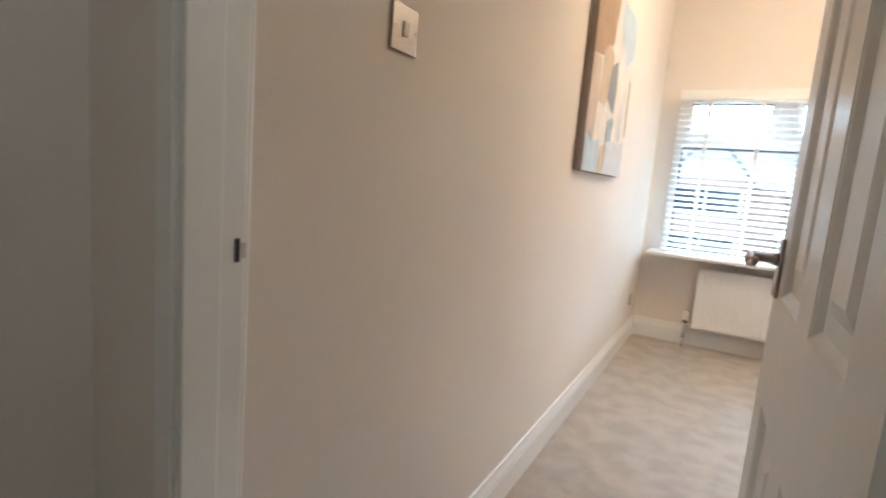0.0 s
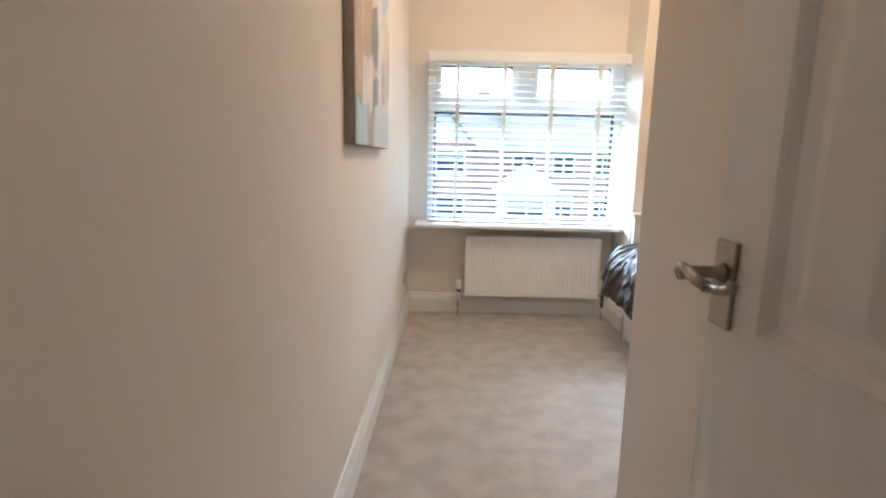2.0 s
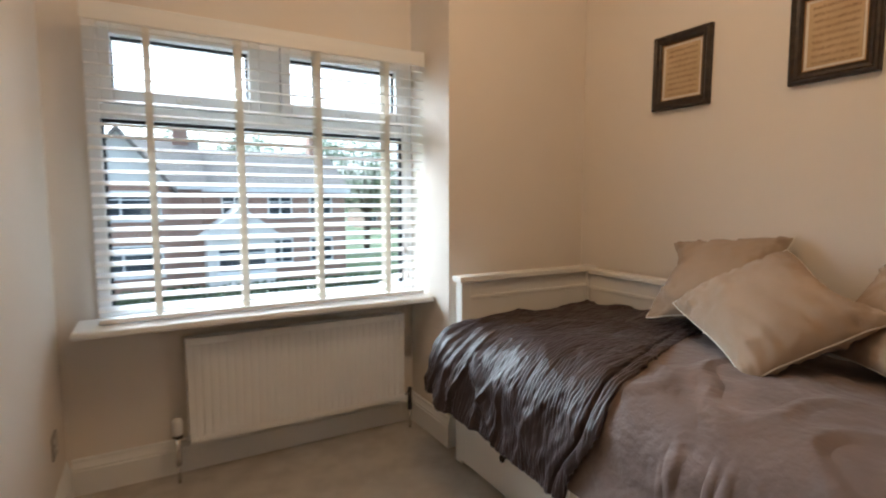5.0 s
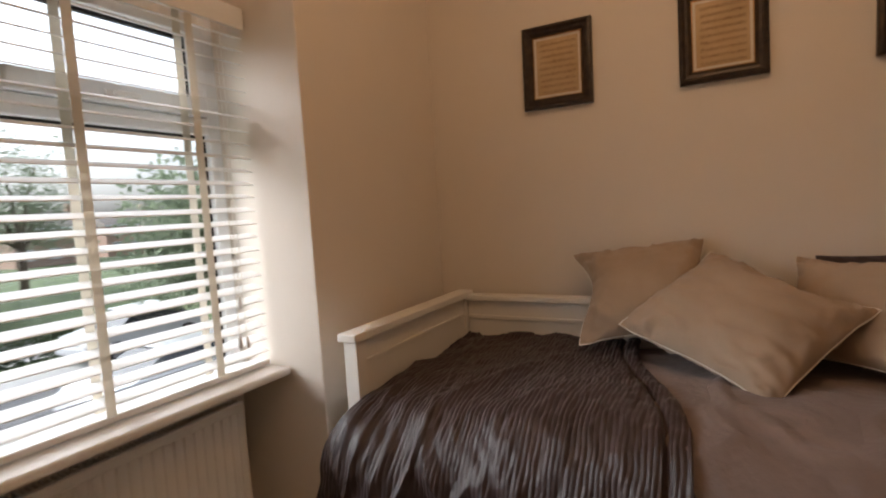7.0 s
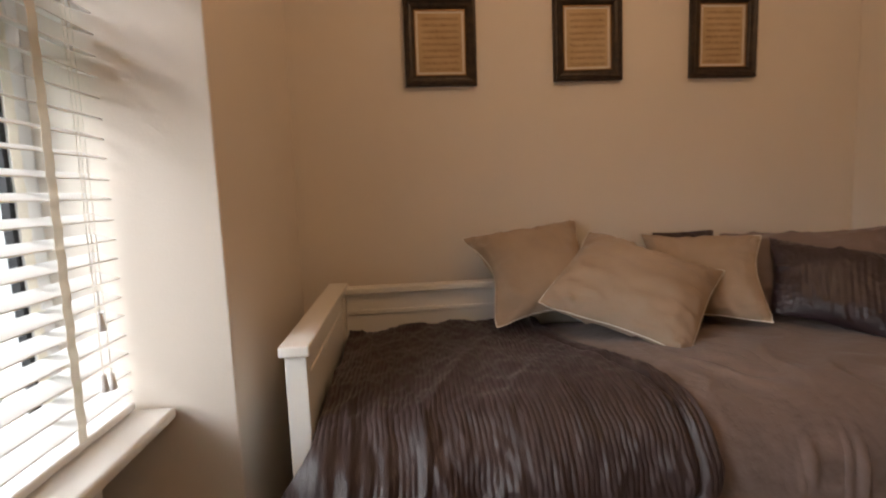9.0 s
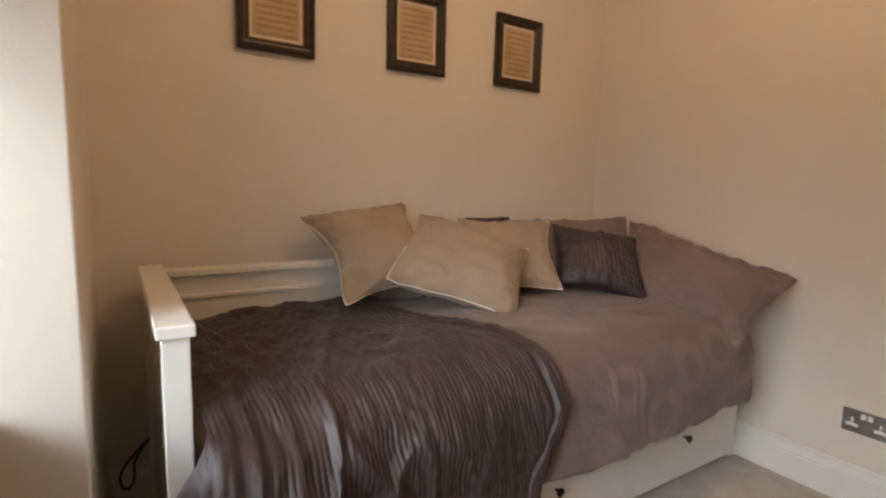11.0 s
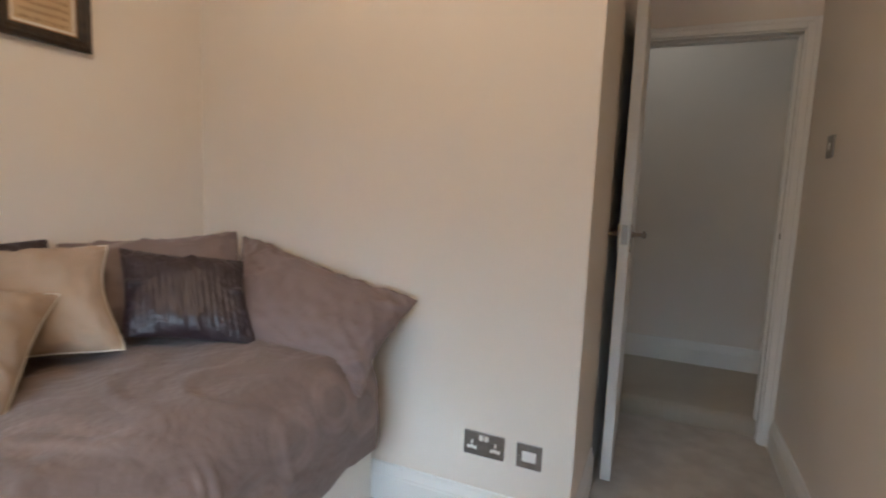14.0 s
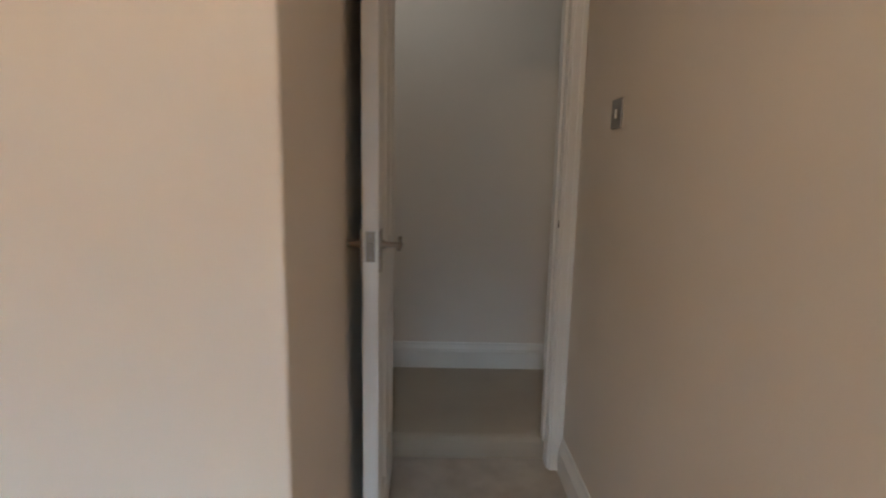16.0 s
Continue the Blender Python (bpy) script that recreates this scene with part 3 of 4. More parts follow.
# leaf runs along local y; its face to the passage is at local x = -THICK
pans = [(0.115, 0.310, 0.205, 0.770), (0.405, 0.600, 0.205, 0.770), (0.115, 0.310, 0.965, 1.820), (0.405, 0.600, 0.965, 1.820)]
bm = bmesh.new()
for y0, y1, z0, z1 in ((0, 0.115, 0, TALL), (0.600, WIDE, 0, TALL), (0.115, 0.600, 0, 0.205), (0.115, 0.600, 1.820, TALL), (0.115, 0.600, 0.770, 0.965), (0.310, 0.405, 0.205, 0.770), (0.310, 0.405, 0.965, 1.820)):
    box(-THICK, 0, y0, y1, z0, z1, into=bm)
part("leaf", turned(bm), M_DOOR, door)
for y0, y1, z0, z1 in pans:
    bm = bmesh.new()
    for xs, nx in ((-THICK, 1), (0.0, -1)):
        loops = []
        for inset, depth in ((0.0, 0.0005), (0.006, 0.003), (0.016, 0.011), (0.040, 0.012), (0.062, 0.004)):
            loops.append([bm.verts.new((xs + nx * depth, yy, zz)) for yy, zz in ((y0 + inset, z0 + inset), (y1 - inset, z0 + inset), (y1 - inset, z1 - inset), (y0 + inset, z1 - inset))])
        for a, b in zip(loops, loops[1:]):
            for k in range(4):
                bm.faces.new((a[k], a[(k + 1) % 4], b[(k + 1) % 4], b[k]))
        bm.faces.new(loops[-1])
    part("door_panel", turned(bm), M_DOOR, door)
hy = WIDE - 0.030
for side in (-1, 1):
    fx = -THICK if side < 0 else 0.0
    plate = part("backplate", turned(box(min(fx, fx + side * 0.006), max(fx, fx + side * 0.006), hy - 0.022, hy + 0.022, 0.956, 1.064, 0.002)), M_NICKEL, door, "satin nickel lever backplate")
    x1, x2 = fx + side * 0.006, fx + side * 0.052
    bm = lathe([(0.013, 0.0), (0.013, 0.004), (0.008, 0.010), (0.0075, 0.040), (0.010, 0.052)], (0, 0, 0), "x", 16)
    bm.transform(Matrix.Translation((x1, hy, 1.025)) @ Matrix.Diagonal((side, 1, 1, 1)))
    part("spindle", turned(bm), M_NICKEL, plate, smooth=True)
    # tapered lever with a small scroll at each end
    pts = [(x2 - side * 0.004, hy + 0.015, 1.014), (x2, hy + 0.016, 1.022), (x2, hy + 0.008, 1.029), (x2, hy - 0.010, 1.026), (x2 + side * 0.002, hy - 0.030, 1.022), (x2 + side * 0.001, hy - 0.055, 1.019), (x2 - side * 0.002, hy - 0.078, 1.020), (x2 - side * 0.003, hy - 0.094, 1.026), (x2 - side * 0.003, hy - 0.098, 1.032)]
    bm = tube(pts[1:6], 0.0070, 12)
    tube(pts[5:], 0.0056, 12, into=bm)
    tube(pts[:3], 0.0060, 12, into=bm)
    part("lever", turned(bm), M_NICKEL, plate, "satin nickel scrolled lever handle", True)
latch = part("latch_plate", turned(box(-THICK + 0.008, -0.008, WIDE - 0.001, WIDE + 0.0015, 0.985, 1.062, 0.0006)), M_NICKEL, door, "small brass-toned latch plate")
part("latch_bolt", turned(box(-THICK + 0.014, -0.014, WIDE, WIDE + 0.010, 1.012, 1.034, 0.002)), M_NICKEL, latch)
for z in (0.998, 1.050):
    part("screw", turned(rod((-THICK / 2, WIDE, z), (-THICK / 2, WIDE + 0.0024, z), 0.004, sides=10)), M_STEEL, latch)
for z in (0.18, 1.70):
    part("hinge", turned(rod((-0.001, -0.004, z), (-0.001, -0.004, z + 0.09), 0.006, sides=12)), M_NICKEL, door, "satin nickel butt hinge")


# ---- switch and sockets ----
def wall_plate(name, at, turn, wide, label, kind):
    """A flat plate on a wall; local x along it, y out of it. turn: degrees about z."""
    m = Matrix.Translation(at) @ Matrix.Rotation(radians(turn), 4, "Z")
    ob = thing(name, at, label, kind)

    def put(bm):
        bm.transform(m)
        return bm

    part("faceplate", put(box(-wide / 2, wide / 2, 0.0, 0.0055, -0.043, 0.043, 0.0022)), M_STEEL, ob, "brushed steel faceplate")
    return ob, put


def socket_face(ob, put, cx, cz):
    ins = part("socket_insert", put(box(cx - 0.021, cx + 0.021, 0.005, 0.0066, cz - 0.024, cz + 0.014, 0.0008)), M_STEEL, ob)
    bm = box(cx - 0.004, cx + 0.004, 0.006, 0.0076, cz - 0.002, cz + 0.013, 0.0006)
    part("shutter", put(bm), M_PLASTIC, ins, "white plastic shutter")
    bm = box(cx - 0.018, cx - 0.006, 0.006, 0.0076, cz - 0.020, cz - 0.008, 0.0006)
    box(cx + 0.006, cx + 0.018, 0.006, 0.0076, cz - 0.020, cz - 0.008, 0.0006, into=bm)
    box(cx - 0.006, cx + 0.006, 0.006, 0.0074, cz - 0.019, cz - 0.005, 0.0006, into=bm)
    part("shutter", put(bm), M_PLASTIC, ins, "white plastic shutters")


def rocker(ob, put, cx, cz, w=0.009, h=0.016):
    part("rocker_switch", put(box(cx - w, cx + w, 0.005, 0.0088, cz - h, cz + h, 0.002)), M_PLASTIC, ob, "white plastic rocker")


def screws(ob, put, xs):
    for x in xs:
        bm = rod((x, 0.005, 0.0), (x, 0.0065, 0.0), 0.0028, sides=10)
        part("screw", put(bm), M_CHROME, ob)


sk, put = wall_plate("double_socket", (0.7155, YS, 0.314), 0, 0.146, "brushed steel double power socket with white inserts", "power socket")
socket_face(sk, put, -0.042, 0.0)
socket_face(sk, put, 0.042, 0.0)
for x in (-0.010, 0.010):
    rocker(sk, put, x, 0.024, 0.0075, 0.010)
screws(sk, put, (-0.066, 0.066))
sk, put = wall_plate("aerial_socket", (0.556, YS, 0.311), 0, 0.086, "brushed steel square outlet with white centre", "power socket")
part("centre_insert", put(box(-0.024, 0.024, 0.005, 0.0075, -0.018, 0.018, 0.001)), M_PLASTIC, sk, "white plastic centre insert")
screws(sk, put, (-0.034, 0.034))
sw, put = wall_plate("light_switch", (XL, 0.768, 1.404), -90, 0.086, "brushed steel single light switch on cream wall", "light switch")
rocker(sw, put, 0.0, 0.0, 0.008, 0.014)
screws(sw, put, (-0.034, 0.034))
sk, put = wall_plate("single_socket", (XL, 4.02, 0.320), -90, 0.086, "brushed steel power socket beside the window", "power socket")
socket_face(sk, put, 0.0, 0.0)
rocker(sk, put, 0.024, 0.026, 0.006, 0.009)

# ---- ceiling lights ----
def ceiling_light(x, y, scale, label):
    cl = thing("ceiling_light", (x, y, TOP), label, "ceiling light")
    k = scale
    part("base_plate", lathe([(0.02 * k, -0.001), (0.15 * k, -0.001), (0.15 * k, -0.020), (0.02 * k, -0.022)], (x, y, TOP), sides=40), M_CHROME, cl)
    part("shade", lathe([(0.140 * k, -0.022), (0.145 * k, -0.032), (0.125 * k, -0.060), (0.08 * k, -0.078), (0.02 * k, -0.084)], (x, y, TOP), sides=40), M_LAMP, cl, "glowing opal glass shade", True)


ceiling_light(0.80, 2.75, 1.0, "lit opal glass flush ceiling light")
# landing fitting is added round the stand-in lamp, never in view
ceiling_light(0.40, 0.13, 0.75, "small opal glass ceiling light added for the unseen landing source")

# ---- canvas painting on the long wall ----
CX, CY0, CY1, CZ0, CZ1 = -0.318, 2.018, 2.800, 1.205, 1.995
art = thing("canvas_painting", (XL, (CY0 + CY1) / 2, CZ0), "square abstract canvas in blue, tan and white paint", "painting")
part("stretcher", box(XL + 0.001, CX, CY0, CY1, CZ0, CZ1, 0.003), M_CANVAS, art, "dark grey-brown canvas edge")
patches = [
    ("white", [(0.0, 0.0), (1.0, 0.0), (1.0, 1.0), (0.0, 1.0)]),
    ("tan", [(0.0, 0.58), (0.22, 0.62), (0.40, 0.72), (0.46, 1.0), (0.0, 1.0)]),
    ("rose", [(0.0, 0.19), (0.17, 0.18), (0.19, 0.38), (0.15, 0.60), (0.0, 0.58)]),
    ("sand", [(0.20, 0.37), (0.32, 0.37), (0.43, 0.44), (0.45, 0.65), (0.30, 0.70), (0.20, 0.62)]),
    ("slate", [(0.38, 0.43), (0.48, 0.38), (0.57, 0.35), (0.61, 0.50), (0.56, 0.66), (0.42, 0.60)]),
    ("sky", [(0.55, 0.84), (0.78, 0.67), (1.0, 0.76), (1.0, 1.0), (0.54, 1.0)]),
    ("sky", [(0.0, 0.0), (0.31, 0.0), (0.33, 0.14), (0.31, 0.19), (0.15, 0.17), (0.07, 0.20), (0.0, 0.18)]),
    ("blue", [(0.02, 0.195), (0.07, 0.21), (0.14, 0.18), (0.13, 0.16), (0.07, 0.185)]),
    ("sand", [(0.32, 0.0), (0.43, 0.0), (0.45, 0.17), (0.34, 0.15)]),
    ("pale", [(0.42, 0.0), (1.0, 0.0), (1.0, 0.18), (0.95, 0.23), (0.77, 0.20), (0.61, 0.21), (0.46, 0.19)]),
    ("blue", [(0.45, 0.18), (0.58, 0.20), (0.60, 0.31), (0.52, 0.34), (0.45, 0.30)]),
    ("pale", [(0.78, 0.22), (0.84, 0.23), (0.83, 0.46), (0.79, 0.42)]),
    ("tan", [(0.95, 0.27), (0.98, 0.27), (0.98, 0.63), (0.96, 0.62)]),
]
for layer, (tone, pts) in enumerate(patches):
    bm = bmesh.new()
    x = CX + 0.0006 + 0.0004 * layer
    dense = []
    for i, a in enumerate(pts):
        b = pts[(i + 1) % len(pts)]
        for k in range(6 if layer else 1):
            f = k / 6
            u, v = a[0] + (b[0] - a[0]) * f, a[1] + (b[1] - a[1]) * f
            if layer:
                u += 0.012 * noise.noise((u * 9, v * 9, layer))
                v += 0.012 * noise.noise((v * 9, layer, u * 9))
            dense.append((min(0.998, max(0.002, u)), min(0.998, max(0.002, v))))
    ring = [bm.verts.new((x, CY0 + u * (CY1 - CY0), CZ0 + v * (CZ1 - CZ0))) for u, v in dense]
    bm.faces.new(ring)
    part("paint_patch", bm, M_PAINT[tone], art)


# ---- three framed sheets over the bed ----
def framed_sheet(y0, y1, z0, z1, tilt):
    cy, cz, w, h = (y0 + y1) / 2, (z0 + z1) / 2, y1 - y0, z1 - z0
    ob = thing("picture_frame", (XR, cy, z0), "dark bronze carved frame holding aged sheet music", "picture frame", "framed sheets over the bed")
    m = Matrix.Translation((XR, cy, cz)) @ Matrix.Rotation(radians(tilt), 4, "X")
    prof = [(0.0, 0.0), (0.0, 0.020), (0.004, 0.026), (0.012, 0.028), (0.020, 0.022), (0.030, 0.020), (0.038, 0.014), (0.041, 0.010), (0.041, 0.0)]
    corners = [(-1, -1), (1, -1), (1, 1), (-1, 1)]
    for k in range(4):
        a, b = corners[k], corners[(k + 1) % 4]
        bm = bmesh.new()
        ends = []
        for c in (a, b):
            ends.append([bm.verts.new((-d - 0.001, c[0] * (w / 2 - i), c[1] * (h / 2 - i))) for i, d in prof])
        n = len(prof)
        for i in range(n):
            bm.faces.new((ends[0][i], ends[0][(i + 1) % n], ends[1][(i + 1) % n], ends[1][i]))
        bm.transform(m)
        part("frame_rail", bm, M_FRAME, ob)
    iw, ih = w / 2 - 0.041, h / 2 - 0.041
    bm = box(-0.0115, -0.009, -iw, iw, -ih, -ih + 0.004)
    box(-0.0115, -0.009, -iw, iw, ih - 0.004, ih, into=bm)
    box(-0.0115, -0.009, -iw, -iw + 0.004, -ih + 0.004, ih - 0.004, into=bm)
    box(-0.0115, -0.009, iw - 0.004, iw, -ih + 0.004, ih - 0.004, into=bm)
    bm.transform(m)
    part("gold_slip", bm, M_GOLD, ob, "dull gold inner slip")
    bm = box(-0.006, -0.004, -iw, iw, -ih, ih)
    bm.transform(m)
    part("mount", bm, M_MOUNT, ob, "off-white mount")
    pw, ph = iw - 0.013, ih - 0.013
    bm = box(-0.0072, -0.0062, -pw, pw, -ph, ph)
    bm.transform(m)
    sheet = part("music_sheet", bm, M_SHEET, ob, "browned sheet of music")
    bm = bmesh.new()
    rows = 9
    r = random.Random(int(y0 * 100))
    for k in range(rows):
        z = ph - 0.016 - k * (2 * ph - 0.03) / (rows - 1)
        for s in range(4):
            box(-0.0078, -0.0074, -pw + 0.010, pw - 0.010 - r.uniform(0, 0.008), z - s * 0.0026 - 0.0004, z - s * 0.0026 + 0.0004, into=bm)
        for q in range(16):
            yy = r.uniform(-pw + 0.014, pw - 0.014)
            zz = z - r.uniform(0, 0.008)
            box(-0.0079, -0.0075, yy - 0.0018, yy + 0.0018, zz - 0.0012, zz + 0.0012, into=bm)
            box(-0.0079, -0.0075, yy + 0.0012, yy + 0.0018, zz, zz + 0.007, into=bm)
    bm.transform(m)
    part("music_notation", bm, M_INK, sheet, "faded brown printed staves")
    return ob


framed_sheet(3.162, 3.437, 1.584, 1.908, 0.4)
framed_sheet(2.588, 2.860, 1.592, 1.917, -0.3)
framed_sheet(2.036, 2.310, 1.592, 1.917, 0.5)

# ---- daybed ----
DX0, DX1, DY0, DY1 = 1.148, 1.950, 1.602, 3.762
bed = thing("daybed", ((DX0 + DX1) / 2, (DY0 + DY1) / 2, 0.0), "white lacquered wooden daybed with three drawers underneath", "bed")
for y0, y1 in ((DY0, DY0 + 0.062), (DY1 - 0.062, DY1)):
    top = 0.850 if y0 > 2 else 0.78
    end = part("end_panel", box(DX0 + 0.045, DX1 - 0.03, y0 + 0.018, y1 - 0.018, 0.02, top - 0.028, 0.003), M_BED, bed)
    part("end_post", box(DX0, DX0 + 0.048, y0 + 0.006, y1 - 0.006, 0.0, top - 0.026, 0.003), M_BED, end)
    part("end_post", box(DX1 - 0.05, DX1, y0 + 0.006, y1 - 0.006, 0.0, top - 0.026, 0.003), M_BED, end)
    part("arm_cap", box(DX0 - 0.014, DX1 + 0.008, y0 - 0.004, y1 + 0.004, top - 0.026, top, 0.004), M_BED, end)
    inner = y0 + 0.012 if y0 > 2 else y1 - 0.018
    part("moulding", box(DX0 + 0.05, DX1 - 0.05, inner, inner + 0.006, top - 0.105, top - 0.090, 0.002), M_BED, end)
back = part("back_panel", box(DX1 - 0.034, DX1 - 0.014, DY0 + 0.06, DY1 - 0.06, 0.05, 0.815, 0.002), M_BED, bed)
part("back_cap", box(DX1 - 0.052, DX1 + 0.008, DY0 + 0.058, DY1 - 0.058, 0.812, 0.836, 0.004), M_BED, back)
part("moulding", box(DX1 - 0.042, DX1 - 0.034, DY0 + 0.06, DY1 - 0.06, 0.735, 0.750, 0.002), M_BED, back)
part("front_rail", box(DX0 + 0.004, DX0 + 0.030, DY0 + 0.06, DY1 - 0.06, 0.285, 0.36, 0.003), M_BED, bed)
part("plinth", box(DX0 + 0.03, DX0 + 0.05, DY0 + 0.06, DY1 - 0.06, 0.0, 0.05), M_BED, bed)
part("slatted_base", box(DX0 + 0.02, DX1 - 0.03, DY0 + 0.06, DY1 - 0.06, 0.30, 0.34), M_BED, bed)
wide = (DY1 - DY0 - 0.10) / 3
for k in range(3):
    y0 = DY0 + 0.05 + k * wide
    drawer = part("drawer", box(DX0 - 0.006, DX0 + 0.016, y0 + 0.002, y0 + wide - 0.002, 0.022, 0.282, 0.003), M_BED, bed)
    part("knob", lathe([(0.006, 0.0), (0.005, -0.010), (0.007, -0.014), (0.014, -0.018), (0.015, -0.024), (0.008, -0.028)], (DX0 - 0.005, y0 + wide / 2, 0.182), "x", 16), M_KNOB, drawer, "dark bronze knob", True)
mattress = tagged(part("mattress", box(DX0 + 0.03, DX1 - 0.056, DY0 + 0.066, DY1 - 0.066, 0.345, 0.585, 0.035, 3), M_MOUNT, smooth=True), "white mattress hidden under the duvet", "mattress")

# ---- duvet and throw: sheets laid over the mattress and rolled over its front edge ----
BACK, EDGE, ROUND = 1.888, 1.190, 0.150


def over_edge(r, radius):
    """How far out and how far down a sheet lies r metres past the edge."""
    arc = radius * math.pi / 2
    if r < arc:
        return radius * math.sin(r / radius), radius * (1 - math.cos(r / radius))
    return radius + 0.012 * math.sin((r - arc) * 7), radius + (r - arc)


def smooth01(a, b, x):
    f = min(1.0, max(0.0, (x - a) / (b - a)))
    return f * f * (3 - 2 * f)


def throw_hem(f):
    return 3.000 - 0.203 * smooth01(0.10, 0.66, f) + 0.10 * smooth01(0.80, 1.0, f) - 0.01 * math.sin(f * 9)


PULLS = ((2.432, 0.009, 0.010), (2.468, 0.006, 0.005), (2.560, 0.012, 0.009), (2.585, 0.006, 0.004), (2.215, 0.011, 0.004))


def duvet_point(p, q):
    """p: metres from the back across the bed; q: place along the bed."""
    a = max(0.0, p - (BACK - EDGE))
    near = 1.83
    b = max(0.0, near - q)
    r = max(a, b)
    ang = math.atan2(b, a) if r > 0 else 0.0
    out, down = over_edge(r, ROUND)
    x = max(EDGE, BACK - p) - out * math.cos(ang)
    y = max(near, q) - min(out, 0.135) * math.sin(ang)
    top = 0.652 + 0.018 * math.sin((BACK - x) * 4.0) + 0.020 * noise.noise((x * 2.2, q * 2.0, 0.3)) + 0.010 * noise.noise((x * 7, q * 7, 2.0)) + 0.010 * max(0.0, 1 - 6 * abs(noise.noise((x * 3.0 + q * 2.0, q * 4.0 - x * 2, 21.0))))
    z = top - down
    hang = smooth01(0.10, 0.34, a)
    # a few hanging pulls, the rest of the front smooth
    pulls = 0.0
    for at, wide_, deep in PULLS:
        off = (q - at - (0.10 + 0.5 * (at - 2.45)) * (z - 0.45) + 0.022 * noise.noise((q * 3, z * 5, at))) / wide_
        pulls += deep * math.exp(-off * off) * smooth01(-0.35, 0.25, noise.noise((at * 31, z * 7, 3.0)))
    reach = smooth01(0.08, 0.22, a) * (1 - 0.75 * smooth01(0.27, 0.42, a))
    x -= reach * pulls + hang * (0.010 * noise.noise((q * 3.2, z * 3, 4.0)) + 0.007 * max(0.0, 1 - 5 * abs(noise.noise((q * 5 + z * 4, z * 6 - q * 2, 14.0)))))
    z += 0.35 * reach * (1 - smooth01(0.25, 0.4, a)) * pulls
    # pressed down under the throw
    f = p / (BACK - EDGE + 0.43)
    press = 0.034 * smooth01(throw_hem(f) + 0.02, throw_hem(f) + 0.09, q)
    slope = min(1.0, a / (ROUND * 1.57))
    x += press * math.sin(slope * math.pi / 2)
    z -= press * math.cos(slope * math.pi / 2)
    return x, y, z


def sheet(name, point, ps, qs, mat, thick, label, category):
    bm = bmesh.new()
    rows = [[bm.verts.new(point(p, q)) for q in qs] for p in ps]
    for i in range(len(ps) - 1):
        for j in range(len(qs) - 1):
            bm.faces.new((rows[i][j], rows[i][j + 1], rows[i + 1][j + 1], rows[i + 1][j]))
    ob = tagged(part(name, bm, mat, smooth=True), label, category)
    if thick:
        s = ob.modifiers.new("thickness", "SOLIDIFY")
        s.thickness, s.offset = thick, -1
    return ob


def steps(a, b, n):
    return [a + (b - a) * k / (n - 1) for k in range(n)]


def duvet_hem(p, q):
    # the lower hem wanders a little and lifts at the near end
    over = BACK - EDGE
    if p > over:
        most = 0.416 - 0.006 * smooth01(2.3, 2.6, q) + 0.030 * noise.noise((q * 2.1, 0.0, 3.0)) - 0.03 * smooth01(2.2, 1.8, q)
        p = over + (p - over) * most / 0.46
    return duvet_point(p, q)


duvet = thing("duvet", (1.5, 2.6, 0.6), "crumpled taupe embroidered satin duvet on daybed", "duvet")
cover = sheet("cover", duvet_hem, steps(0.0, BACK - EDGE + 0.46, 130), steps(1.55, 3.66, 620), M_DUVET, 0.016, "", "")
cover.parent, cover.matrix_parent_inverse = duvet, Matrix.Translation(-duvet.location)
hem_line = [Vector(duvet_hem(BACK - EDGE + 0.46, q)) + Vector((0.008, 0, 0)) for q in steps(1.60, 3.64, 200)]
part("hem", tube(hem_line, 0.0095, 8), M_DUVET, duvet, "rounded stitched hem", True)


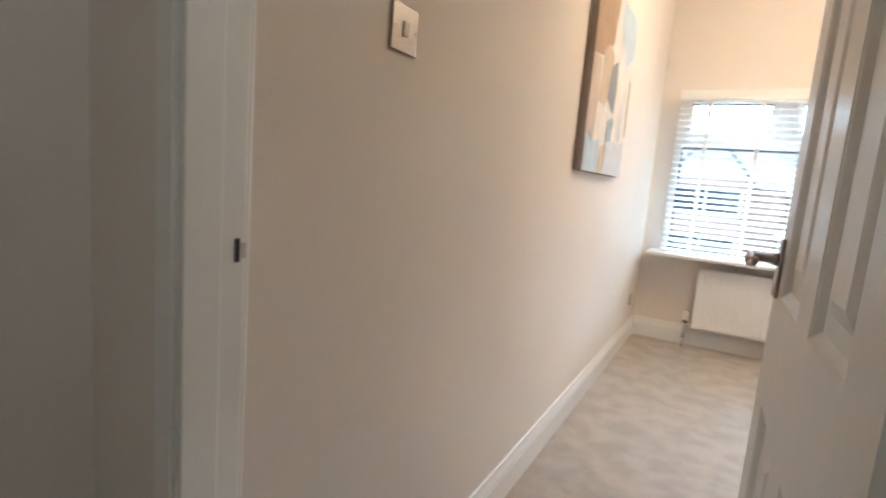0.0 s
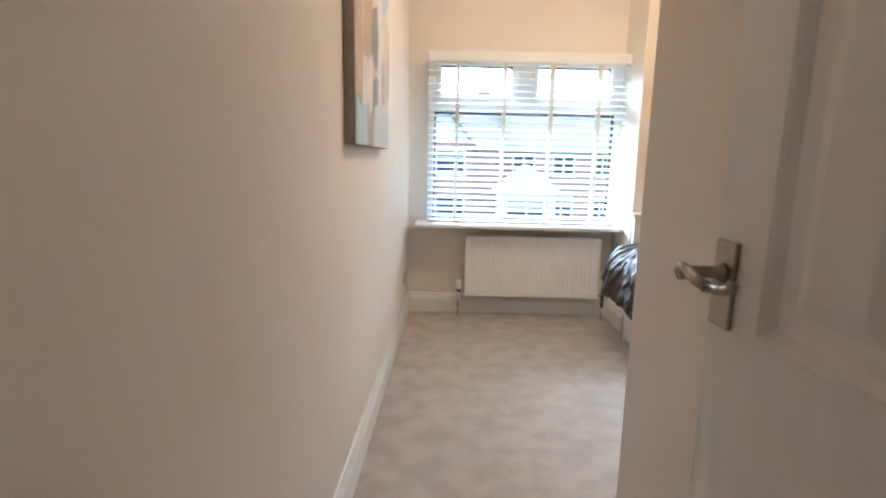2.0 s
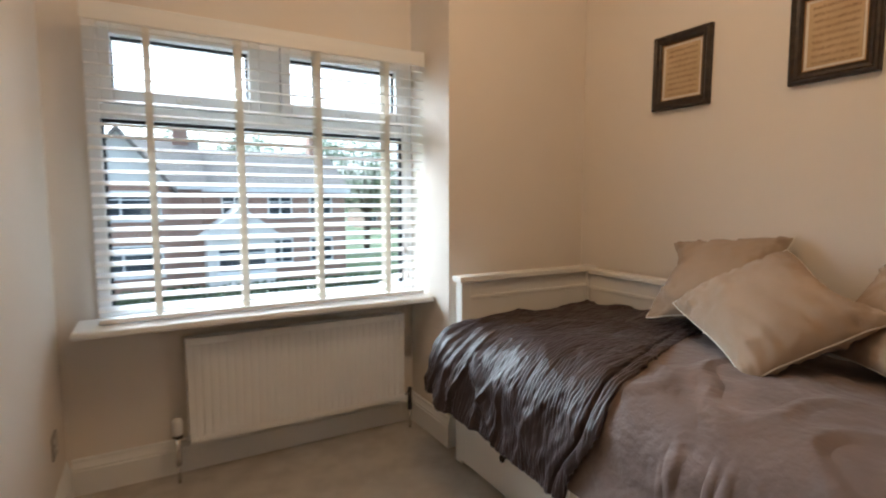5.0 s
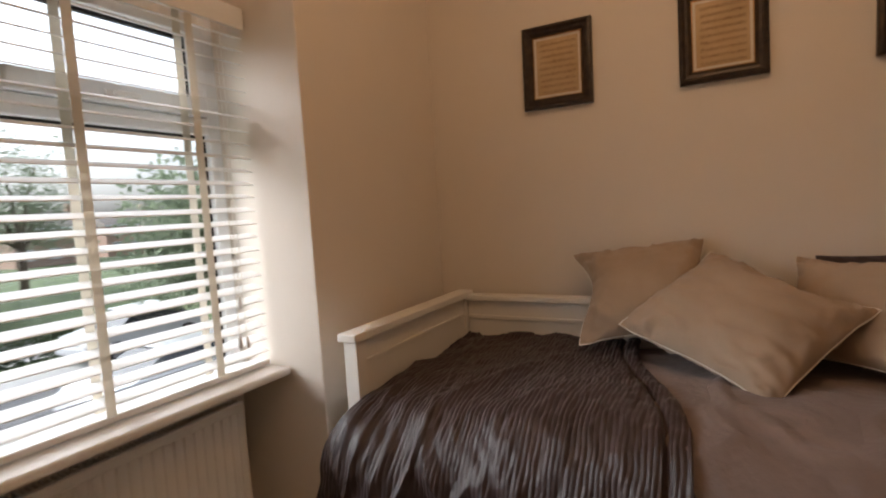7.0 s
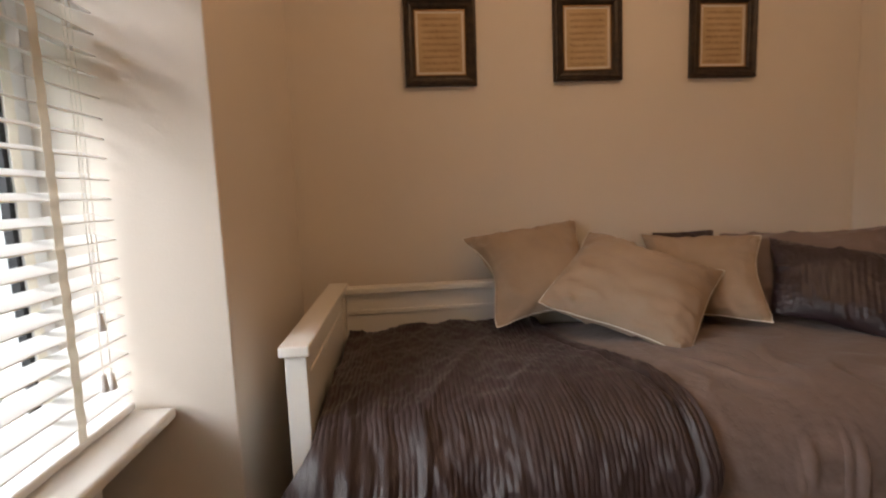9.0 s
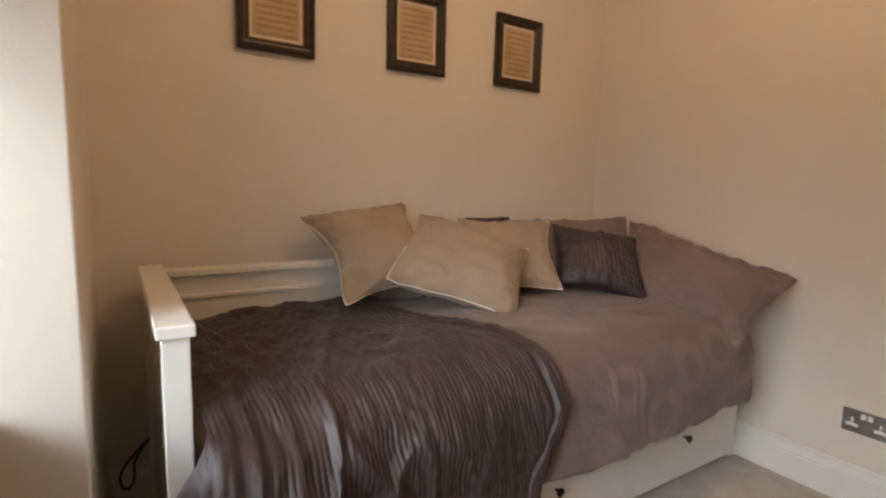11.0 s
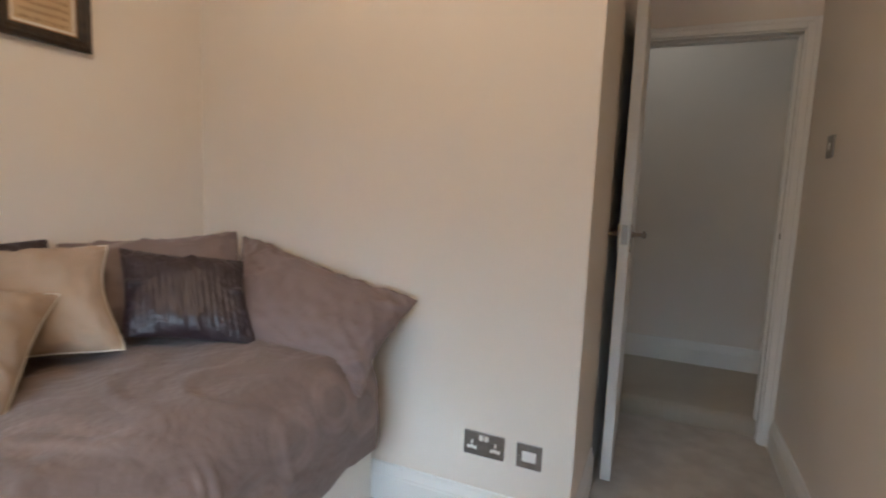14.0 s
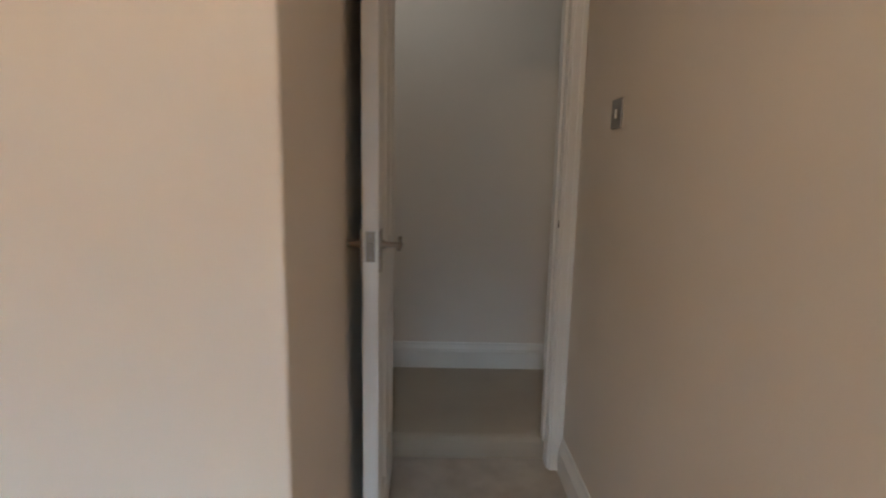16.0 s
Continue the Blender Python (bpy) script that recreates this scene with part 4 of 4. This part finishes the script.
def throw_point(p, q):
    """q runs from 0 at the near hem to 1 at the far end."""
    a = max(0.0, p - (BACK - EDGE))
    f = p / (BACK - EDGE + 0.43)
    near = throw_hem(f)
    far = 3.690 + 0.070 * smooth01(0.10, 0.24, a)
    y = near + (far - near) * q
    drop = a * (1.02 - 0.20 * smooth01(0.0, 1.0, q)) + 0.012 * noise.noise((y * 5, 0, 1)) * smooth01(0.2, 0.4, a)
    out, down = over_edge(drop, ROUND + 0.010)
    x = max(EDGE, BACK - p) - out
    top = 0.677 + 0.018 * math.sin((BACK - x) * 4.0) + 0.020 * noise.noise((x * 2.2, y * 2.0, 0.3)) + 0.024 * smooth01(1.62, 1.88, x) - 0.030 * smooth01(3.30, 3.70, y)
    z = top - down
    hang = smooth01(0.06, 0.30, a)
    # slack folds fan out from the foot post over the hanging front
    fan = math.atan2(y - 3.85, 0.80 - z) * 7.0 + 1.6 * noise.noise((y * 2.4, z * 2.4, 2.0))
    fold = (0.5 + 0.5 * math.sin(fan)) ** 2.2 * smooth01(2.95, 3.35, y) * smooth01(0.02, 0.16, a)
    sag = noise.noise((x * 2.5 + y * 5.0, y * 2.0 - z * 5.0, 2.0)) + 0.5 * noise.noise((y * 11.0 + x * 4.0, z * 4.0, 12.0))
    wide_ = smooth01(0.20, 0.65, q)
    crease = max(0.0, 1 - abs(noise.noise((y * 4.2 + x * 2.4 - z * 3.4, x * 1.5, 7.0))) * 6.0)
    crease += 0.7 * max(0.0, 1 - abs(noise.noise((y * 7.5 - x * 2.0 + z * 2.0, z * 2.5, 17.0))) * 5.0)
    wander = 0.010 * noise.noise((x * 5, y * 3, z * 5)) + 0.005 * noise.noise((x * 18, y * 14, z * 18))
    ribs = 0.0034 * max(0.25, 0.85 + 0.7 * noise.noise((x * 6, y * 9, z * 6 + 3)) + 0.3 * noise.noise((x * 14, y * 40, z * 14))) * (abs(math.sin((y + wander) * math.pi / 0.0130)) ** 0.8 - 0.6)
    lumps = 0.009 * noise.noise((x * 11, y * 16, z * 11)) + 0.0050 * noise.noise((x * 26, y * 55, z * 30))
    lift = 0.034 * fold + (0.020 * sag + 0.026 * crease) * (0.36 + 0.64 * hang) * (0.35 + 0.65 * wide_) + ribs + lumps
    hem = 0.005 * smooth01(0.026, 0.004, abs(y - near - 0.024)) + 0.003 * smooth01(0.020, 0.004, abs(y - near - 0.070)) - 0.008 * smooth01(0.010, 0.0, abs(y - near - 0.049))
    lift += hem
    slope = min(1.0, a / (ROUND * 1.57))
    x -= lift * math.sin(slope * math.pi / 2) + 0.022 * hang
    z += lift * math.cos(slope * math.pi / 2)
    return x, y, z


sheet("throw_blanket", throw_point, steps(0.0, BACK - EDGE + 0.46, 165), steps(0.0, 1.0, 640), M_THROW, 0.012, "dark plum ribbed satin throw across foot of daybed", "throw")


# ---- cushions and pillows ----
def cushion(name, tl, tr, bl, fat, mat, label, category, group="", piping=None, pinch=0.10, pleats=0.0, seed=1, push=(0, 0, 0), br=None, crumple=0.0, sag=(1, 1, 1, 1)):
    """sag: how far the bottom, right, top and left edges draw in, times pinch."""
    tl, tr, bl = Vector(tl), Vector(tr), Vector(bl)
    right, up = tr - tl, tl - bl
    br = Vector(br) if br else tr - up
    tl, tr, bl, br = (c + Vector(push) for c in (tl, tr, bl, br))
    centre = (tl + tr + bl + br) / 4
    out = right.cross(up).normalized()
    w = right.length / 2

    def spot(u, v, side):
        e = pinch
        su, sv = sag[1] if u > 0 else sag[3], sag[2] if v > 0 else sag[0]
        skew = 0.25 * math.sin(seed * 2.3)
        uu = u * (1 - e * su * max(0.0, 1 - (v - skew * (1 - v * v)) ** 2) ** 1.6 * abs(u) ** 2)
        vv = v * (1 - e * sv * max(0.0, 1 - (u + skew * (1 - u * u)) ** 2) ** 1.6 * abs(v) ** 2)
        body = max(0.0, (1 - abs(u) ** 2.3) * (1 - abs(v) ** 2.3)) ** 0.58
        t = fat * body * (1 + 0.10 * noise.noise((u * 1.6 + seed, v * 1.6, side)))
        wr = noise.noise((u * 5 + seed * 3, v * 2.2, side * 2.0))
        corner = abs(u * v) ** 1.5
        t += fat * 0.07 * wr * body ** 0.4 + fat * 0.22 * corner * noise.noise((u * 11, v * 11, seed)) * body ** 0.3
        # pull wrinkles running in from the seams
        for along, gap in ((v, 1 - abs(u)), (u, 1 - abs(v))):
            pull = max(0.0, noise.noise((along * 4.3 + seed * 5, gap * 1.2, side + seed)))
            t += fat * 0.75 * pull * math.exp(-gap * 4.5) * min(1.0, gap * 14) * math.cos(along * 13 + seed + 3 * noise.noise((along * 2, gap * 3, seed)))
        if crumple:
            edge = 0.35 + 0.65 * smooth01(0.2, 0.9, max(abs(u), abs(v)))
            t += crumple * edge * body ** 0.35 * (max(0.0, 1 - 4 * abs(noise.noise((u * 4.5 + v * 2.0 + seed, v * 2.4 - u, side + 5.0)))) + 0.7 * max(0.0, 1 - 4 * abs(noise.noise((u * 8.0 - v * 5.0, v * 4.0 + seed, side + 9.0)))) - 0.4)
        if pleats:
            t += pleats * math.sin(u * w * 2 * math.pi / 0.019) * body ** 0.3
        flat = bl.lerp(br, (uu + 1) / 2).lerp(tl.lerp(tr, (uu + 1) / 2), (vv + 1) / 2)
        return flat + out * (side * t + 0.012 * noise.noise((u * 1.3, v * 1.3, seed)))

    n = 46 if not pleats else 120
    bm = bmesh.new()
    grid = {}
    for side in (1, -1):
        for i in range(n + 1):
            for j in range(n + 1):
                rim = i in (0, n) or j in (0, n)
                key = (i, j, 0 if rim else side)
                if key not in grid:
                    u, v = math.sin((2 * i / n - 1) * math.pi / 2), math.sin((2 * j / n - 1) * math.pi / 2)
                    grid[key] = bm.verts.new(spot(u, v, side))
    for side in (1, -1):
        for i in range(n):
            for j in range(n):
                ks = []
                for a, b in ((i, j), (i + 1, j), (i + 1, j + 1), (i, j + 1)):
                    rim = a in (0, n) or b in (0, n)
                    ks.append(grid[(a, b, 0 if rim else side)])
                if side < 0:
                    ks.reverse()
                bm.faces.new(ks)
    ob = thing(name, (bl + br) / 2, label, category, group)
    part("cover", bm, mat, ob, smooth=True)
    if piping:
        ring = []
        for k in range(40):
            ring.append(spot(math.sin((k / 20 - 1) * math.pi / 2), -1, 1))
        for k in range(40):
            ring.append(spot(1, math.sin((k / 20 - 1) * math.pi / 2), 1))
        for k in range(40):
            ring.append(spot(-math.sin((k / 20 - 1) * math.pi / 2), 1, 1))
        for k in range(40):
            ring.append(spot(-1, -math.sin((k / 20 - 1) * math.pi / 2), 1))
        part("piping", tube(ring, 0.0026, 7, closed=True), piping, ob, "white piping cord", True)
    return ob


G = "beige cushions on the daybed"
cushion("scatter_cushion", (1.954, 3.249, 0.997), (2.000, 2.794, 1.044), (1.690, 3.170, 0.715), 0.085, M_CUSHION, "beige linen cushion with white piping leaning on wall", "cushion", G, M_PIPING, seed=1, crumple=0.008, push=(-0.01, 0, 0), pinch=0.16, sag=(0.9, 1.0, 0.25, 1.7))
cushion("scatter_cushion", (1.653, 3.032, 0.799), (1.887, 2.771, 1.010), (1.435, 2.631, 0.660), 0.095, M_CUSHION, "beige linen cushion with white piping lying tilted in front", "cushion", G, M_PIPING, seed=2, crumple=0.009, pinch=0.15, sag=(0.3, 1.5, 0.4, 0.5))
cushion("scatter_cushion", (1.985, 2.520, 0.980), (1.748, 2.185, 0.980), (1.790, 2.610, 0.712), 0.070, M_CUSHION, "beige linen cushion with white piping standing behind", "cushion", G, M_PIPING, seed=3, crumple=0.007, pinch=0.15, sag=(0.4, 0.9, 0.6, 1.0))
cushion("small_cushion", (1.785, 2.123, 0.966), (1.517, 1.872, 0.918), (1.626, 2.232, 0.726), 0.055, M_DARK, "small dark plum pleated satin cushion on daybed", "cushion", "plum cushions on the daybed", pinch=0.07, pleats=0.0010, seed=4, crumple=0.002)
cushion("small_cushion", (1.990, 2.470, 0.984), (1.975, 2.225, 0.984), (1.860, 2.470, 0.740), 0.045, M_DARK, "small dark plum cushion tucked against the wall", "cushion", "plum cushions on the daybed", pinch=0.04, seed=6)
cushion("pillow", (1.985, 2.190, 0.965), (1.705, 1.715, 0.995), (1.800, 2.290, 0.690), 0.070, M_PILLOW, "taupe cotton pillow leaning in the bed corner", "pillow", "pillows on the daybed", pinch=0.06, seed=7, crumple=0.010)
cushion("pillow", (1.700, 1.678, 0.972), (0.957, 1.646, 0.805), (1.550, 1.985, 0.685), 0.085, M_PILLOW, "taupe cotton pillow resting over the bed's end", "pillow", "pillows on the daybed", pinch=0.10, seed=8, crumple=0.019, sag=(0.6, 1.0, 0.5, 0.6), br=(1.015, 1.905, 0.545))

# black cable looped on the wall behind the bed foot
def curve_through(ctrl, n=6):
    out = []
    c = [Vector(p) for p in ctrl]
    for k in range(len(c) - 1):
        p0, p1, p2, p3 = c[max(0, k - 1)], c[k], c[k + 1], c[min(len(c) - 1, k + 2)]
        for i in range(n):
            t = i / n
            out.append(0.5 * (2 * p1 + (p2 - p0) * t + (2 * p0 - 5 * p1 + 4 * p2 - p3) * t * t + (3 * p1 - p0 - 3 * p2 + p3) * t ** 3))
    return out + [c[-1]]


cable = thing("power_cable", (1.995, 3.82, 0.0), "loose black power cable looped behind the bed foot", "cable")
loop = [(1.995, 3.69, 0.30), (1.993, 3.735, 0.268), (1.985, 3.775, 0.225), (1.98, 3.802, 0.175), (1.985, 3.803, 0.125), (1.99, 3.817, 0.090), (1.985, 3.837, 0.094), (1.98, 3.845, 0.137), (1.985, 3.832, 0.166), (1.99, 3.812, 0.19), (1.985, 3.785, 0.223), (1.99, 3.745, 0.25), (1.995, 3.70, 0.26), (1.985, 3.66, 0.12), (1.975, 3.64, 0.006)]
part("cord", tube(curve_through(loop), 0.0038, 8), M_BLACK, cable, smooth=True)

# ---- outside: the street seen from the upper floor ----
G0 = -2.95
setting("ground", box(-400, 400, 4.6, 900, G0 - 0.3, G0), M_GRASS, "mown front lawns reaching into the distance", "ground")
setting("road", box(-120, 120, 13.0, 19.0, G0 - 0.1, G0 + 0.012), M_ROAD, "grey asphalt residential road", "road")
setting("pavement", box(-120, 120, 19.12, 21.0, G0 - 0.1, G0 + 0.11), M_PAVE, "pale concrete pavement", "pavement")
setting("pavement", box(-120, 120, 11.0, 12.88, G0 - 0.1, G0 + 0.11), M_PAVE, "pale concrete pavement", "pavement")
setting("kerb", box(-120, 120, 19.0, 19.12, G0 - 0.1, G0 + 0.12), M_KERB, "stone kerb", "kerb")
setting("kerb", box(-120, 120, 12.88, 13.0, G0 - 0.1, G0 + 0.12), M_KERB, "stone kerb", "kerb")
setting("driveway", box(-14.0, 10.0, 22.6, 28.9, G0 - 0.1, G0 + 0.03), M_PAVE, "pale paved forecourt before the houses", "driveway")
setting("driveway", box(3.2, 9.5, 5.2, 11.0, G0 - 0.1, G0 + 0.03), M_PAVE, "pale paved front driveway", "driveway")


def house_window(parent, x0, x1, z0, z1, y):
    w = part("window", box(x0, x0 + 0.08, y - 0.05, y + 0.05, z0, z1), M_PVC, parent, "white framed window")
    for a in ((x1 - 0.08, x1, z0, z1), (x0 + 0.08, x1 - 0.08, z0, z0 + 0.08), (x0 + 0.08, x1 - 0.08, z1 - 0.08, z1), ((x0 + x1) / 2 - 0.04, (x0 + x1) / 2 + 0.04, z0 + 0.08, z1 - 0.08), (x0 + 0.08, x1 - 0.08, z1 - 0.42, z1 - 0.36)):
        part("frame", box(a[0], a[1], y - 0.048, y + 0.05, a[2], a[3]), M_PVC, w)
    part("pane", box(x0 + 0.05, x1 - 0.05, y, y + 0.03, z0 + 0.05, z1 - 0.05), M_PANE, w)
    part("sill", box(x0 - 0.06, x1 + 0.06, y - 0.12, y + 0.05, z0 - 0.07, z0), M_PVC, w)


def house(cx, y, w, deep, eave, ridge, brick, label, gable=None, porch=False):
    x0, x1 = cx - w / 2, cx + w / 2
    ob = thing("house", (cx, y, G0), label, "house", "houses across the street")
    part("wall", box(x0, x1, y, y + deep, G0, G0 + eave), brick, ob)
    roof = prism([(y - 0.35, G0 + eave - 0.1), (y + deep / 2, G0 + ridge), (y + deep + 0.35, G0 + eave - 0.1), (y + deep + 0.35, G0 + eave - 0.28), (y - 0.35, G0 + eave - 0.28)], x0 - 0.2, x1 + 0.2, "x")
    rf = part("roof", roof, M_ROOF, ob, "weathered grey tiled roof")
    ch = box(x1 - 1.0, x1 - 0.3, y + deep / 2 - 0.4, y + deep / 2 + 0.4, G0 + ridge - 0.5, G0 + ridge + 1.0)
    part("chimney", ch, brick, rf)
    part("fascia", box(x0 - 0.2, x1 + 0.2, y - 0.40, y - 0.351, G0 + eave - 0.30, G0 + eave - 0.08), M_PVC, ob, "white fascia board")
    if gable:
        gx0, gx1, gz = gable
        part("gable_bay", box(gx0, gx1, y - 0.9, y + 0.3, G0, G0 + eave), brick, ob)
        mid = (gx0 + gx1) / 2
        part("gable", prism([(gx0, G0 + eave), (gx1, G0 + eave), (mid, G0 + gz - 0.25)], y - 0.89, y + 1.5, "y"), M_RENDER, ob, "white rendered gable")
        g = bmesh.new()
        for s in (-1, 1):
            e = gx0 - 0.3 if s < 0 else gx1 + 0.3
            prism([(e, G0 + eave - 0.3), (mid, G0 + gz), (mid, G0 + gz - 0.22), (e, G0 + eave - 0.52)], y - 1.2, y + 2.4, "y", into=g)
        part("gable_roof", g, M_ROOF, ob, "slate gable roof")
        house_window(ob, gx0 + 0.35, gx1 - 0.35, G0 + 3.3, G0 + 4.6, y - 0.92)
        house_window(ob, gx0 + 0.35, gx1 - 0.35, G0 + 0.8, G0 + 2.2, y - 0.92)
    spots = [x0 + 0.8, x0 + w * 0.42, x0 + w * 0.72]
    for sx in spots:
        if gable and gable[0] - 1.2 < sx < gable[1] + 0.2:
            continue
        house_window(ob, sx, sx + 1.25, G0 + 3.3, G0 + 4.5, y - 0.02)
        house_window(ob, sx, sx + 1.25, G0 + 0.9, G0 + 2.2, y - 0.02)
    if porch:
        px = porch
        part("porch_wall", box(px - 1.5, px + 1.5, y - 2.2, y - 0.01, G0, G0 + 2.5), M_RENDER, ob, "white porch wall")
        part("porch_roof", prism([(px - 1.8, G0 + 2.5), (px + 1.8, G0 + 2.5), (px, G0 + 3.9)], y - 2.5, y - 0.01, "y"), M_RENDER, ob, "white porch gable")
        house_window(ob, px - 1.1, px + 1.1, G0 + 0.8, G0 + 2.1, y - 2.22)
    return ob


house(-1.2, 29.0, 7.0, 7.5, 5.0, 7.3, M_BRICK, "red brick semi-detached house with white gabled bay", (-2.9, 0.9, 7.4))
house(6.0, 29.6, 7.2, 7.5, 4.9, 7.0, M_BRICK, "red brick house with white porch and slate roof", None, 3.8)
house(34.0, 78.0, 9.0, 8.0, 4.9, 7.0, M_BRICK2, "brown brick house far along the street")
house(48.0, 84.0, 9.0, 8.0, 4.9, 7.0, M_BRICK, "red brick house far along the street")
house(-9.6, 29.5, 7.0, 7.5, 5.2, 7.8, M_BRICK2, "brown brick house with slate roof")


def tree(at, tall, wide, leaf, label, count, seed):
    r = random.Random(seed)
    at = Vector(at)
    ob = thing("tree", at, label, "tree")
    fork = at + Vector((0.1, 0.05, tall * 0.34))
    part("trunk", tube([at - Vector((0, 0, 0.1)), at + Vector((0.05, 0, tall * 0.15)), fork], 0.03 * tall, 10), M_BARK, ob, smooth=True)
    tips = []
    for k in range(9):
        a = k * 2.4 + r.uniform(-0.3, 0.3)
        rise = r.uniform(0.45, 0.95)
        tip = at + Vector((math.cos(a) * wide * r.uniform(0.2, 0.42), math.sin(a) * wide * r.uniform(0.2, 0.42), tall * rise))
        mid = fork.lerp(tip, 0.5) + Vector((0, 0, 0.05 * tall))
        bm = rod(fork, mid, 0.014 * tall, 0.008 * tall, 7)
        rod(mid, tip, 0.008 * tall, 0.002 * tall, 6, into=bm)
        part("limb", bm, M_BARK, ob)
        tips += [tip, mid, mid.lerp(tip, 0.6)]
    verts, faces = [], []
    centres = []
    for t in tips:
        for k in range(5):
            centres.append((t + Vector((r.gauss(0, wide * 0.10), r.gauss(0, wide * 0.10), r.gauss(0, tall * 0.06))), r.uniform(0.10, 0.20) * wide))
    for k in range(count):
        c, rad_ = centres[r.randrange(len(centres))]
        d = Vector((r.gauss(0, 1), r.gauss(0, 1), r.gauss(0, 0.8)))
        d = d.normalized() * rad_ * r.uniform(0.4, 1.0) ** 0.5
        p = c + d
        s = r.uniform(0.05, 0.12) * (0.7 + wide / 14)
        a, b = Vector((r.gauss(0, 1), r.gauss(0, 1), r.gauss(0, 0.7))).normalized(), Vector((r.gauss(0, 1), r.gauss(0, 1), r.gauss(0, 1))).normalized()
        i = len(verts)
        verts += [p + a * s, p + b * s * 0.6, p - a * s, p - b * s * 0.6]
        faces.append((i, i + 1, i + 2, i + 3))
    me = bpy.data.meshes.new("crown")
    me.from_pydata([tuple(v) for v in verts], [], faces)
    me.materials.append(leaf)
    cr = new("crown", me)
    cr.parent, cr.matrix_parent_inverse = ob, Matrix.Translation(-at)
    return ob


tree((10.6, 15.6, G0), 5.3, 6.2, M_LEAF, "leafy green broadleaf tree beside the road", 34000, 11)
tree((17.5, 15.5, G0), 6.2, 8.0, M_LEAF2, "dark green leafy tree beside the road", 26000, 12)
tree((3.2, 43.0, G0), 10.5, 8.0, M_LEAF2, "tall dark tree rising behind the houses", 9000, 13)
tree((10.5, 44.0, G0), 10.0, 9.0, M_LEAF2, "tall dark tree rising behind the houses", 9000, 14)
tree((16.5, 44.0, G0), 9.4, 8.0, M_LEAF2, "tall dark tree rising behind the houses", 8000, 15)


def hedge(x0, x1, y, tall, seed):
    r = random.Random(seed)
    verts, faces = [], []
    for k in range(int(abs(x1 - x0) * 700)):
        p = Vector((r.uniform(x0, x1), y + r.gauss(0, 0.28), G0 + tall * r.uniform(0, 1) ** 0.6 + 0.1 * math.sin(k)))
        s = r.uniform(0.04, 0.09)
        a, b = Vector((r.gauss(0, 1), r.gauss(0, 1), r.gauss(0, 1))).normalized(), Vector((r.gauss(0, 1), r.gauss(0, 1), r.gauss(0, 1))).normalized()
        i = len(verts)
        verts += [p + a * s, p + b * s, p - a * s, p - b * s]
        faces.append((i, i + 1, i + 2, i + 3))
    me = bpy.data.meshes.new("hedge")
    me.from_pydata([tuple(v) for v in verts], [], faces)
    me.materials.append(M_HEDGE)
    return tagged(new("hedge", me), "clipped green garden hedge beside pavement", "hedge", kind="stuff")


hedge(9.6, 16.0, 10.4, 1.3, 21)
hedge(-4.0, 12.0, 22.0, 1.0, 22)


def car(at, turn, paint, label):
    m = Matrix.Translation(at) @ Matrix.Rotation(radians(turn), 4, "Z")
    ob = thing("parked_car", at, label, "car")

    def put(bm):
        bm.transform(m)
        return bm

    side = [(-2.05, 0.32), (-2.08, 0.62), (-1.95, 0.86), (-1.2, 0.96), (1.55, 0.98), (2.0, 0.88), (2.06, 0.55), (2.0, 0.30)]
    bm = prism(side, -0.85, 0.85, "y")
    bmesh.ops.bevel(bm, geom=list(bm.edges), offset=0.07, segments=2, affect="EDGES")
    part("body", put(bm), paint, ob)
    cab = bmesh.new()
    lo_ = [(-1.15, -0.80, 0.95), (1.50, -0.80, 0.97), (1.50, 0.80, 0.97), (-1.15, 0.80, 0.95)]
    hi_ = [(-0.35, -0.62, 1.42), (1.05, -0.62, 1.42), (1.05, 0.62, 1.42), (-0.35, 0.62, 1.42)]
    lo_, hi_ = [cab.verts.new(p) for p in lo_], [cab.verts.new(p) for p in hi_]
    for k in range(4):
        cab.faces.new((lo_[k], lo_[(k + 1) % 4], hi_[(k + 1) % 4], hi_[k]))
    cab.faces.new(hi_)
    cab.faces.new(lo_)
    part("glasshouse", put(cab), M_CARG, ob, "dark tinted car windows")
    part("roof", put(box(-0.42, 1.12, -0.66, 0.66, 1.405, 1.46, 0.02)), paint, ob)
    for x in (-1.3, 1.3):
        for y in (-0.86, 0.86):
            wheel = part("wheel", put(rod((x, y - 0.1, 0.32), (x, y + 0.1, 0.32), 0.32, sides=24)), M_TYRE, ob, "black tyre")
            part("rim", put(rod((x, y - 0.105, 0.32), (x, y + 0.105, 0.32), 0.20, sides=16)), M_CHROME, wheel)
    for y in (-0.6, 0.6):
        part("headlight", put(box(-2.09, -1.98, y - 0.18, y + 0.18, 0.62, 0.76, 0.02)), M_PLASTIC, ob)
    return ob


car((5.4, 9.0, G0 + 0.03), 78, M_CARB, "blue hatchback parked on driveway")
car((7.2, 14.3, G0 + 0.012), 0, M_CARW, "white hatchback parked along the kerb")
car((9.8, 20.0, G0 + 0.11), 6, M_CARW, "white hatchback parked across the street")
